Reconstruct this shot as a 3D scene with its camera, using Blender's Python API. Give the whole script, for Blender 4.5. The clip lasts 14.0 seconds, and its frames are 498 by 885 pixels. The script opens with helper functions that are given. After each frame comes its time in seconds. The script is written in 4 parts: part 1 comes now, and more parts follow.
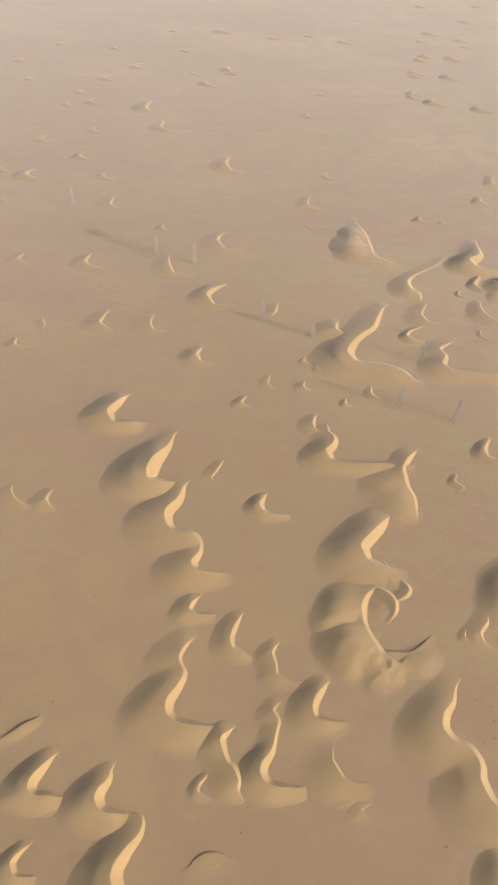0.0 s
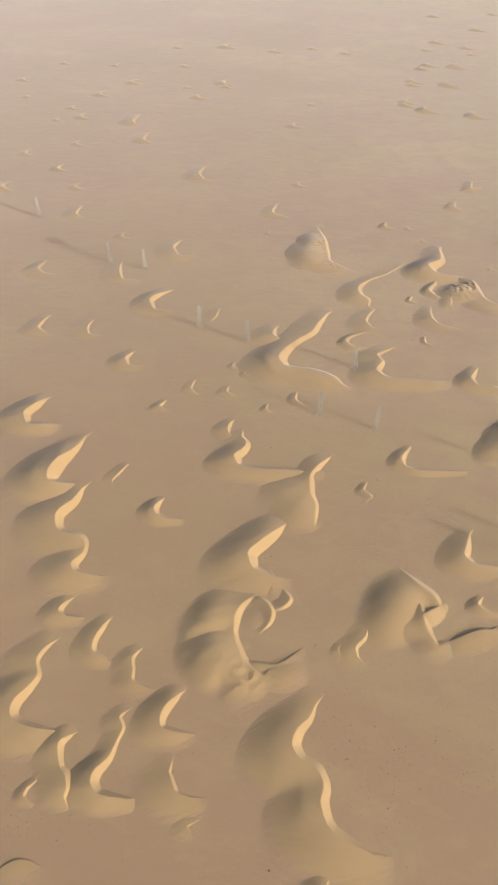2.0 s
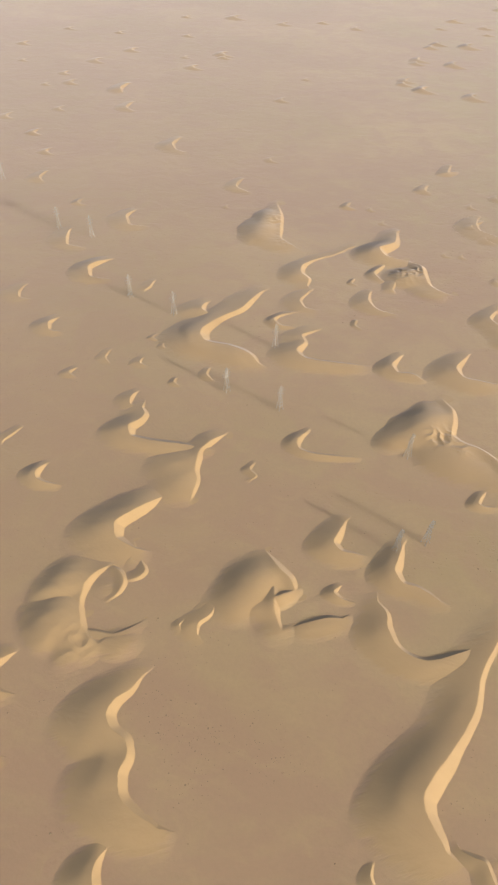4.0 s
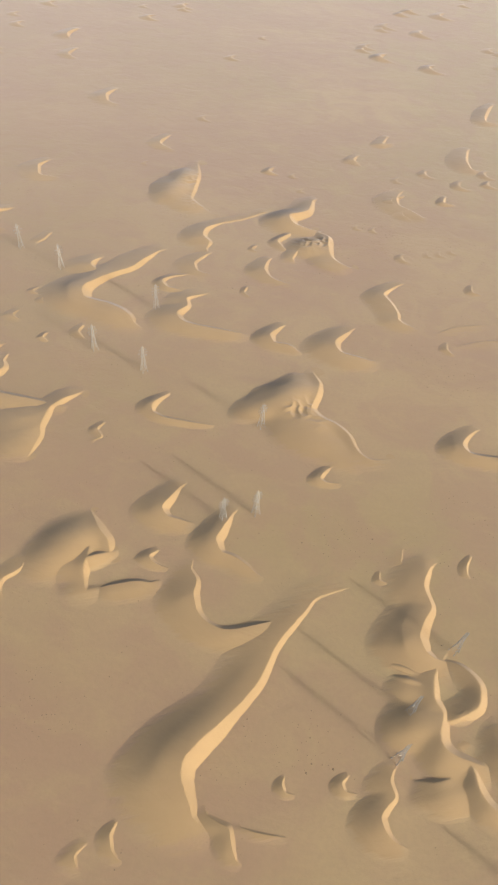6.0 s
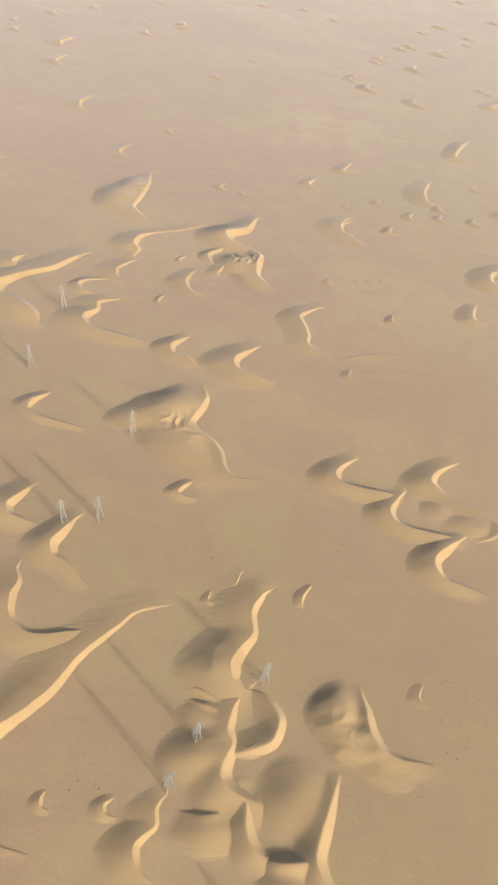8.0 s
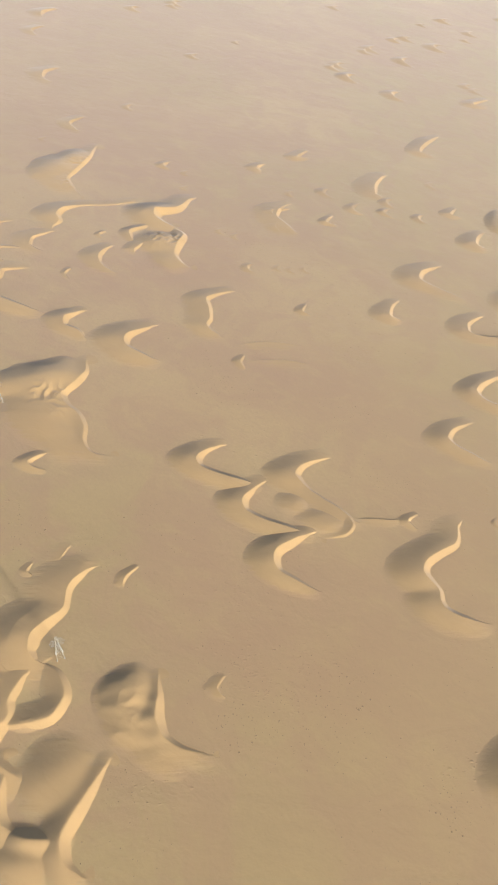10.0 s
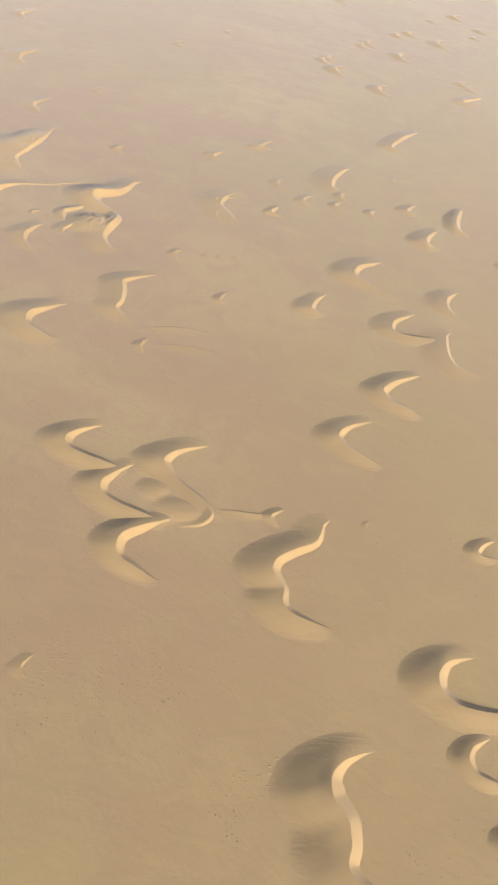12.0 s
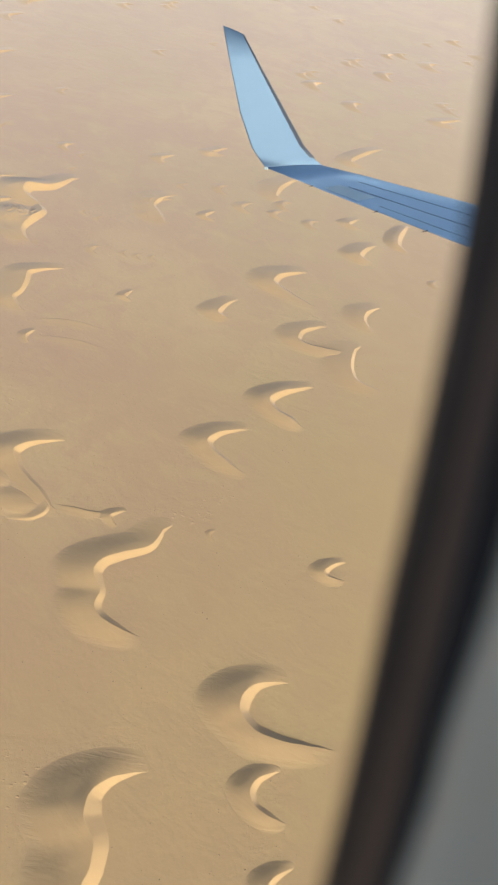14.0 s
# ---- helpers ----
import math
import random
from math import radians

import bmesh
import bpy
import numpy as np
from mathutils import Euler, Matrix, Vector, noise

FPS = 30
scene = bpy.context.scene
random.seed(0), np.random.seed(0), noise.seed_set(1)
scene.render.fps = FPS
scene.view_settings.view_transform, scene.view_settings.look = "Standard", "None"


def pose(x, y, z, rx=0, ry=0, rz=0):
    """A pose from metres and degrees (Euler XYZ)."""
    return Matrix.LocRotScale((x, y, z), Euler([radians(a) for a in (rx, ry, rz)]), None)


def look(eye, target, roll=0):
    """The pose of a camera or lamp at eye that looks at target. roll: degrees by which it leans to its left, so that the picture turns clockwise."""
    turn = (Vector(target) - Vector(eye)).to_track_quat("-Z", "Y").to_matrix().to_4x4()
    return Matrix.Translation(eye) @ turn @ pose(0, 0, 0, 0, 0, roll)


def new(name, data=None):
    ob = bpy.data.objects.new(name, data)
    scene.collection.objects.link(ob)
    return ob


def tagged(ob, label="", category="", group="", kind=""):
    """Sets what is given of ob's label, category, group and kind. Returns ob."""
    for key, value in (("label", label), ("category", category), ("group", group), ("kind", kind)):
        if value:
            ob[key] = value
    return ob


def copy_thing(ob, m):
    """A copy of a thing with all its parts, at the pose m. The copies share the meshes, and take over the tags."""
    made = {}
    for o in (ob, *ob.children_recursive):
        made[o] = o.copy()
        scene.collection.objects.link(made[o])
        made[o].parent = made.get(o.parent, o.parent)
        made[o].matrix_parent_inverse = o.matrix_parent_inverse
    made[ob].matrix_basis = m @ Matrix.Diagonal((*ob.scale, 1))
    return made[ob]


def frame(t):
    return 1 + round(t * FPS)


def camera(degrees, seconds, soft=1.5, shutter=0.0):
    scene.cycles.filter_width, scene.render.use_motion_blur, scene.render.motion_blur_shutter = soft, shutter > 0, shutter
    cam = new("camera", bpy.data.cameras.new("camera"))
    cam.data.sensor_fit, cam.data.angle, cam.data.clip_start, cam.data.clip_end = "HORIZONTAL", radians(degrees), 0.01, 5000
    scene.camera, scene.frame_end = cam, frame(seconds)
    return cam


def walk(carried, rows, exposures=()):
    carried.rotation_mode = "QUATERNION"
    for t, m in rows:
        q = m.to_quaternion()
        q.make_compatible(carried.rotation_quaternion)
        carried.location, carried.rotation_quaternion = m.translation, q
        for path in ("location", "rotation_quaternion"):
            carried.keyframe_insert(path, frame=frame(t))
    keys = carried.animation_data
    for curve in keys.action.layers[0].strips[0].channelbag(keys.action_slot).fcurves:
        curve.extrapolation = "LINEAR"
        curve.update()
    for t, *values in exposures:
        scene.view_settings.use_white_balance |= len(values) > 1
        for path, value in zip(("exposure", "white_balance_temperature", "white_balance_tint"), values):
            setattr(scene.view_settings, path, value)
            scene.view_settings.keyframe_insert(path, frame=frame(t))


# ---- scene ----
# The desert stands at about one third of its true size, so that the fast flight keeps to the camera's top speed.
cam = camera(43.23, 14.0, 2.0)
cam.data.dof.use_dof, cam.data.dof.focus_distance, cam.data.dof.aperture_fstop = True, 300.0, 2.2          # the window rim is out of focus
ROWS = [          # seconds, place, turn
    (0, 0, -0, 234.4, 43.265, -2.74, -0.013),
    (0.5, 18.26, 0.14, 233.05, 43.141, -1.907, 0.823),
    (1, 36.13, 0.58, 231.57, 43.654, -1.198, 1.449),
    (1.5, 53.69, 1.34, 230.04, 44.061, -0.893, 2.665),
    (2, 70.99, 2.4, 228.48, 44.532, -0.227, 3.837),
    (2.2, 77.85, 2.91, 227.86, 45.237, 0.337, 3.992),
    (2.9, 101.63, 5.07, 225.77, 44.252, -0.147, 5.886),
    (3.6, 125.18, 7.82, 223.86, 43.266, -0.631, 7.781),
    (4.3, 148.6, 11.18, 222.19, 42.281, -1.115, 9.675),
    (4.5, 155.28, 12.24, 221.77, 40.683, -2.281, 9.885),
    (5, 171.98, 15.13, 220.83, 41.81, -2.83, 10.214),
    (5.5, 188.68, 18.34, 220.05, 41.266, -4.17, 11.653),
    (6, 205.43, 21.86, 219.46, 40.448, -3.657, 11.31),
    (6.5, 222.22, 25.72, 219.03, 41.616, -6.375, 11.119),
    (7, 239.07, 29.91, 218.78, 41.595, -5.324, 12.045),
    (7.5, 255.99, 34.45, 218.68, 41.425, -5.441, 14.981),
    (8, 272.96, 39.35, 218.72, 41.874, -5.876, 16.734),
    (8.5, 290, 44.61, 218.88, 40.825, -5.171, 18.348),
    (9, 307.1, 50.26, 219.13, 41.364, -6.763, 19.152),
    (9.2, 313.94, 52.63, 219.24, 40.422, -6.961, 19.854),
    (9.9, 337.94, 61.44, 219.69, 40.638, -7.289, 21.248),
    (10.6, 361.93, 71.07, 220.09, 40.854, -7.617, 22.642),
    (11.3, 385.84, 81.59, 220.32, 41.07, -7.945, 24.036),
    (11.5, 392.65, 84.76, 220.33, 40.52, -7.332, 24.854),
    (12, 409.57, 93.03, 220.22, 40.025, -7.15, 26.678),
    (12.5, 426.35, 101.81, 219.84, 39.827, -7.04, 26.485),
    (13, 442.93, 111.11, 219.14, 40.043, -7.641, 28.742),
    (13.5, 459.26, 120.96, 218.02, 40.435, -7.788, 30.701),
    (14, 475.28, 131.39, 216.41, 41.167, -7.987, 31.709),
]
EXPOSURES = [(0.0, 0.66, 6380, 8), (5.0, 0.63, 6380, 8), (8.0, 0.84, 6260, 6), (14.0, 0.88, 6230, 5)]
walk(cam, [(t, pose(x, y, z, rx, ry, rz)) for t, x, y, z, rx, ry, rz in ROWS], EXPOSURES)


# ---- light: low sun from the right and behind, clear sky ----
SUN_AZ, SUN_EL = -27.0, 18.5          # degrees from +x, degrees above the horizon
world = bpy.data.worlds.new("sky")
scene.world = world
world.use_nodes = True
wn, wl = world.node_tree.nodes, world.node_tree.links
sky = wn.new("ShaderNodeTexSky")
sky.sky_type = "NISHITA"
sky.sun_disc = False
sky.sun_elevation = radians(SUN_EL)
sky.sun_rotation = radians(90 - SUN_AZ)
sky.dust_density = 5.0
sky.air_density = 0.7
wn["Background"].inputs["Strength"].default_value = 0.125
wl.new(sky.outputs[0], wn["Background"].inputs["Color"])
sun = new("sun", bpy.data.lights.new("sun", "SUN"))
sun.data.energy, sun.data.angle, sun.data.color = 2.75, radians(0.55), (1.0, 0.90, 0.76)
a, e = radians(SUN_AZ), radians(SUN_EL)
sun.matrix_world = look((300 + 900 * math.cos(a) * math.cos(e), 200 + 900 * math.sin(a) * math.cos(e), 900 * math.sin(e)), (300, 200, 0))


# ---- materials ----
def material(name, rough=0.9, metal=0.0):
    m = bpy.data.materials.new(name)
    m.use_nodes = True
    n, l = m.node_tree.nodes, m.node_tree.links
    s = n["Principled BSDF"]
    s.inputs["Roughness"].default_value, s.inputs["Metallic"].default_value = rough, metal
    s.inputs["Specular IOR Level"].default_value = 0.2
    return m, n, l, s


def noise_tex(n, l, co, scale, detail=4.0, rough=0.55, distortion=0.0):
    t = n.new("ShaderNodeTexNoise")
    t.inputs["Scale"].default_value, t.inputs["Detail"].default_value = scale, detail
    t.inputs["Roughness"].default_value, t.inputs["Distortion"].default_value = rough, distortion
    l.new(co, t.inputs["Vector"])
    return t.outputs["Fac"]


def spread(n, l, value, lo, hi, to_lo=0.0, to_hi=1.0):
    r = n.new("ShaderNodeMapRange")
    r.interpolation_type = "SMOOTHSTEP"
    for i, v in enumerate((lo, hi, to_lo, to_hi), 1):
        r.inputs[i].default_value = v
    l.new(value, r.inputs[0])
    return r.outputs[0]


def mix(n, l, fac, c1, c2, kind="MIX"):
    x = n.new("ShaderNodeMix")
    x.data_type, x.blend_type = "RGBA", kind
    for sock, v in ((x.inputs[0], fac), (x.inputs[6], c1), (x.inputs[7], c2)):
        if isinstance(v, bpy.types.NodeSocket):
            l.new(v, sock)
        else:
            sock.default_value = v if isinstance(v, float) else (*v, 1.0)
    return x.outputs[2]


def math_node(n, l, op, v1, v2):
    x = n.new("ShaderNodeMath")
    x.operation = op
    for sock, v in zip(x.inputs, (v1, v2)):
        if isinstance(v, bpy.types.NodeSocket):
            l.new(v, sock)
        else:
            sock.default_value = v
    return x.outputs[0]


PLAIN_A, PLAIN_B, PLAIN_C = (0.388, 0.274, 0.145), (0.344, 0.225, 0.134), (0.402, 0.300, 0.143)
SAND_A, SAND_B = (0.372, 0.254, 0.126), (0.345, 0.234, 0.117)


def desert(name, on_dune):
    """Stony pinkish plain with drifts of yellow sand; on a dune the sand thins out to the same plain at its foot."""
    m, n, l, s = material(name, 0.95)
    g = n.new("ShaderNodeNewGeometry")
    co = g.outputs["Position"]
    stretch = n.new("ShaderNodeMapping")          # streaks along the wind
    stretch.inputs["Rotation"].default_value = (0, 0, radians(-24))
    stretch.inputs["Scale"].default_value = (0.6, 1.0, 1.0)
    l.new(co, stretch.inputs["Vector"])
    big = noise_tex(n, l, stretch.outputs[0], 0.009, 3.0, 0.5, 0.6)
    mid = noise_tex(n, l, stretch.outputs[0], 0.045, 5.0, 0.6, 0.4)
    fine = noise_tex(n, l, co, 0.6, 6.0, 0.7)
    grit = noise_tex(n, l, co, 2.6, 3.0, 0.7)
    vast = noise_tex(n, l, co, 0.0045, 2.0, 0.5, 0.3)
    plain = mix(n, l, spread(n, l, big, 0.36, 0.64), PLAIN_B, PLAIN_A)
    plain = mix(n, l, spread(n, l, vast, 0.40, 0.62, 0.0, 0.8), plain, (0.350, 0.268, 0.127))
    plain = mix(n, l, spread(n, l, mid, 0.44, 0.72, 0.0, 0.4), plain, PLAIN_C)
    patch = noise_tex(n, l, co, 0.028, 6.0, 0.62, 1.2)
    plain = mix(n, l, spread(n, l, patch, 0.42, 0.62, 0.0, 0.6), plain, PLAIN_B)
    drift = noise_tex(n, l, stretch.outputs[0], 0.10, 5.0, 0.6, 1.0)          # thin veils of pale sand
    plain = mix(n, l, spread(n, l, drift, 0.48, 0.72, 0.0, 0.35), plain, (0.403, 0.292, 0.145))
    plain = mix(n, l, spread(n, l, fine, 0.35, 0.7, 0.0, 0.25), plain, (0.286, 0.208, 0.120))
    plain = mix(n, l, spread(n, l, grit, 0.62, 0.75, 0.0, 0.28), plain, (0.219, 0.160, 0.094))
    west = n.new("ShaderNodeSeparateXYZ")          # darker, redder gravel west, the dark partly painted-in vignette; ochre sand to the east
    l.new(co, west.inputs[0])
    red = math_node(n, l, "ADD", spread(n, l, west.outputs[0], -40.0, 240.0, 0.38, 0.0), spread(n, l, vast, 0.3, 0.7, -0.2, 0.2))
    plain = mix(n, l, red, plain, (0.314, 0.200, 0.110))
    plain = mix(n, l, spread(n, l, west.outputs[0], 250.0, 480.0, 0.0, 0.5), plain, (0.372, 0.262, 0.120))
    out, height = plain, fine
    if on_dune:
        sand = mix(n, l, spread(n, l, mid, 0.35, 0.65), SAND_B, SAND_A)
        sand = mix(n, l, spread(n, l, fine, 0.3, 0.75, 0.0, 0.25), sand, (0.350, 0.242, 0.116))
        at = n.new("ShaderNodeAttribute")
        at.attribute_name = "cover"
        along = n.new("ShaderNodeMapping")          # sand blown out in streaks at the foot
        along.vector_type = "TEXTURE"
        along.inputs["Rotation"].default_value = (0, 0, radians(24))
        along.inputs["Scale"].default_value = (7.0, 1.0, 1.0)
        l.new(co, along.inputs["Vector"])
        streak = noise_tex(n, l, along.outputs[0], 0.55, 3.0, 0.55, 0.3)
        ragged = math_node(n, l, "ADD", at.outputs["Fac"], spread(n, l, mid, 0.2, 0.8, -0.20, 0.20))
        ragged = math_node(n, l, "ADD", ragged, spread(n, l, streak, 0.25, 0.75, -0.30, 0.30))
        out = mix(n, l, spread(n, l, ragged, 0.10, 0.85), plain, sand)
        wave = n.new("ShaderNodeTexWave")          # wind ripples across the wind
        wave.inputs["Scale"].default_value, wave.inputs["Distortion"].default_value = 0.9, 5.0
        wave.inputs["Detail"].default_value, wave.inputs["Detail Scale"].default_value = 3.0, 0.6
        turn = n.new("ShaderNodeMapping")
        turn.inputs["Rotation"].default_value = (0, 0, radians(-24))
        l.new(co, turn.inputs["Vector"])
        l.new(turn.outputs[0], wave.inputs["Vector"])
        foot = math_node(n, l, "MULTIPLY", spread(n, l, at.outputs["Fac"], 0.04, 0.25), spread(n, l, at.outputs["Fac"], 0.98, 0.45))
        soft = math_node(n, l, "MULTIPLY", math_node(n, l, "SUBTRACT", wave.outputs["Fac"], 0.5), math_node(n, l, "MULTIPLY", foot, spread(n, l, patch, 0.45, 0.60, 0.0, 0.3)))
        height = math_node(n, l, "ADD", math_node(n, l, "MULTIPLY", fine, 0.5), soft)
        height = math_node(n, l, "ADD", height, math_node(n, l, "MULTIPLY", math_node(n, l, "MULTIPLY", math_node(n, l, "SUBTRACT", streak, 0.5), foot), 2.0))
    swell = noise_tex(n, l, stretch.outputs[0], 0.11, 3.0, 0.55, 0.8)
    height = math_node(n, l, "ADD", height, math_node(n, l, "MULTIPLY", swell, 2.2))
    field = noise_tex(n, l, co, 0.022, 3.0, 0.6, 0.5)          # fields of little hummocks and rills
    knobs = noise_tex(n, l, stretch.outputs[0], 0.55, 3.0, 0.6, 0.8)
    height = math_node(n, l, "ADD", height, math_node(n, l, "MULTIPLY", math_node(n, l, "MULTIPLY", knobs, spread(n, l, field, 0.55, 0.68)), 0.9))
    b = n.new("ShaderNodeBump")
    b.inputs["Strength"].default_value, b.inputs["Distance"].default_value = (0.35, 0.30) if on_dune else (0.32, 0.45)
    l.new(height, b.inputs["Height"])
    l.new(b.outputs[0], s.inputs["Normal"])
    l.new(out, s.inputs["Base Color"])
    s.inputs["Diffuse Roughness"].default_value = 0.0
    s.inputs["Sheen Weight"].default_value, s.inputs["Sheen Roughness"].default_value = 0.33, 0.55          # bluish sheen at grazing views stands in for distant haze
    s.inputs["Sheen Tint"].default_value = (0.73, 0.74, 0.85, 1.0)
    return m


PLAIN, SAND = desert("stony_plain", False), desert("dune_sand", True)


def plain_paint(name, colour, rough, metal=0.0, grain=6.0, amount=0.12, specular=0.4):
    m, n, l, s = material(name, rough, metal)
    s.inputs["Specular IOR Level"].default_value = specular
    tc = n.new("ShaderNodeTexCoord")
    v = noise_tex(n, l, tc.outputs["Object"], grain, 5.0, 0.65)
    l.new(mix(n, l, spread(n, l, v, 0.3, 0.75, 0.0, amount), colour, tuple(c * 0.5 for c in colour)), s.inputs["Base Color"])
    l.new(spread(n, l, v, 0.2, 0.8, max(rough - 0.08, 0.05), min(rough + 0.1, 1.0)), s.inputs["Roughness"])
    return m


STEEL = plain_paint("galvanised_steel", (0.36, 0.35, 0.32), 0.5, 0.2, 2.0, 0.3)
PORCELAIN = plain_paint("insulator_glass", (0.20, 0.17, 0.14), 0.25)
SCRUB = plain_paint("dry_scrub", (0.27, 0.195, 0.115), 0.95, 0.0, 3.0, 0.5)
# white paint; the blue of skylit shade is put into the colour
SHADED_WHITE = plain_paint("shaded_white_paint", (0.195, 0.30, 0.42), 0.5, 0.0, 1.5, 0.02, 0.35)
GREY = plain_paint("grey_wing_paint", (0.35, 0.52, 0.70), 0.35, 0.0, 1.2, 0.14, 0.5)
PALE = plain_paint("pale_panel_paint", (0.66, 0.80, 0.88), 0.5, 0.0, 1.5, 0.02, 0.35)
SEAM = plain_paint("dark_joint", (0.05, 0.055, 0.065), 0.7)
BARE = plain_paint("bare_metal_edge", (0.16, 0.18, 0.21), 0.35, 0.6, 3.0, 0.1)
CONCRETE = plain_paint("pale_concrete", (0.34, 0.32, 0.28), 0.9)
SEAL = plain_paint("dark_window_seal", (0.030, 0.026, 0.024), 0.75, 0.0, 8.0, 0.3)
RIM = plain_paint("brown_rim_plastic", (0.085, 0.062, 0.050), 0.6, 0.0, 8.0, 0.2)
LINER = plain_paint("grey_cabin_plastic", (0.84, 0.73, 0.54), 0.55, 0.0, 12.0, 0.12)


# ---- helpers for building ----
def part(name, bm, mat, parent=None, label=""):
    me = bpy.data.meshes.new(name)
    bm.to_mesh(me)
    bm.free()
    me.materials.append(mat)
    ob = new(name, me)
    ob.parent = parent
    if label:
        tagged(ob, label)
    return ob


def grid_mesh(bm, rows, closed=False):
    """Quads between rows of points."""
    vs = [[bm.verts.new(p) for p in r] for r in rows]
    for r1, r2 in zip(vs, vs[1:]):
        for i in range(len(r1) - (0 if closed else 1)):
            j = (i + 1) % len(r1)
            bm.faces.new((r1[i], r1[j], r2[j], r2[i]))
    return vs


def beam(bm, p, q, w, w2=None):
    """A square bar from p to q, tapering from w to w2."""
    p, q = Vector(p), Vector(q)
    d = (q - p).normalized()
    s = d.cross(Vector((0, 0, 1)) if abs(d.z) < 0.95 else Vector((1, 0, 0))).normalized()
    u = d.cross(s)
    ends = []
    for c, k in ((p, w / 2), (q, (w2 or w) / 2)):
        ends.append([bm.verts.new(c + s * i * k + u * j * k) for i, j in ((-1, -1), (1, -1), (1, 1), (-1, 1))])
    for i in range(4):
        bm.faces.new((ends[0][i], ends[0][(i + 1) % 4], ends[1][(i + 1) % 4], ends[1][i]))
    bm.faces.new(ends[0][::-1])
    bm.faces.new(ends[1])


# ---- ground: one sheet to the horizon ----
def build_ground():
    xs = np.concatenate([[-5000, -2500, -1200], np.arange(-700, 1001, 12.0), [1500, 2800, 5000]])
    ys = np.concatenate([[-5000, -2000, -600], np.arange(-150, 1501, 12.0), [2000, 3000, 5000]])
    X, Y = np.meshgrid(xs, ys)
    Z = np.zeros_like(X)
    me = bpy.data.meshes.new("ground")
    nx = len(xs)
    idx = np.arange(len(xs) * len(ys)).reshape(len(ys), nx)
    faces = np.stack([idx[:-1, :-1], idx[:-1, 1:], idx[1:, 1:], idx[1:, :-1]], -1).reshape(-1, 4)
    me.from_pydata(np.stack([X, Y, Z], -1).reshape(-1, 3).tolist(), [], faces.tolist())
    me.polygons.foreach_set("use_smooth", [True] * len(me.polygons))
    me.materials.append(PLAIN)
    return tagged(new("ground", me), "flat stony pinkish-brown desert plain", "ground", kind="structure")


build_ground()

# ---- dunes ----
WIND = radians(24)
REST = math.tan(radians(31.5))          # slope of the slip faces


def blur(v, sigma):
    """Smooths v along its length; sigma in samples."""
    r = int(3 * sigma) + 1
    k = np.exp(-0.5 * (np.arange(-r, r + 1) / sigma) ** 2)
    return np.convolve(np.pad(v, r, mode="edge"), k / k.sum(), "valid")


def spline(x, xp, fp):
    """Smooth monotone cubic through the knots."""
    d = np.diff(fp) / np.diff(xp)
    m = np.concatenate([[d[0]], np.where(d[:-1] * d[1:] > 0, (d[:-1] + d[1:]) / 2, 0), [d[-1]]])
    lim = 3 * np.minimum(np.abs(np.append(d, d[-1])), np.abs(np.append(d[0], d)))
    m = np.clip(m, -lim, lim)
    i = np.clip(np.searchsorted(xp, x) - 1, 0, len(xp) - 2)
    hstep = xp[i + 1] - xp[i]
    t = (x - xp[i]) / hstep
    return ((2 * t ** 3 - 3 * t ** 2 + 1) * fp[i] + (t ** 3 - 2 * t ** 2 + t) * hstep * m[i]
            + (3 * t ** 2 - 2 * t ** 3) * fp[i + 1] + (t ** 3 - t ** 2) * hstep * m[i + 1])


def pieces(mask):
    """The connected pieces of a mask over the cells of a grid, the largest first; crumbs are left out."""
    left, found = set(map(tuple, np.argwhere(mask).tolist())), []
    while left:
        queue = [left.pop()]
        for i, j in queue:
            for cell in ((i + a, j + b) for a in (-1, 0, 1) for b in (-1, 0, 1)):
                if cell in left:
                    left.remove(cell)
                    queue.append(cell)
        found.append(queue)
    found.sort(key=len, reverse=True)
    out = []
    for queue in found:
        if len(queue) > max(3, 0.12 * len(found[0])):
            one = np.zeros_like(mask)
            one[tuple(np.array(queue).T)] = True
            out.append(one)
    return out


COUNT = [0]


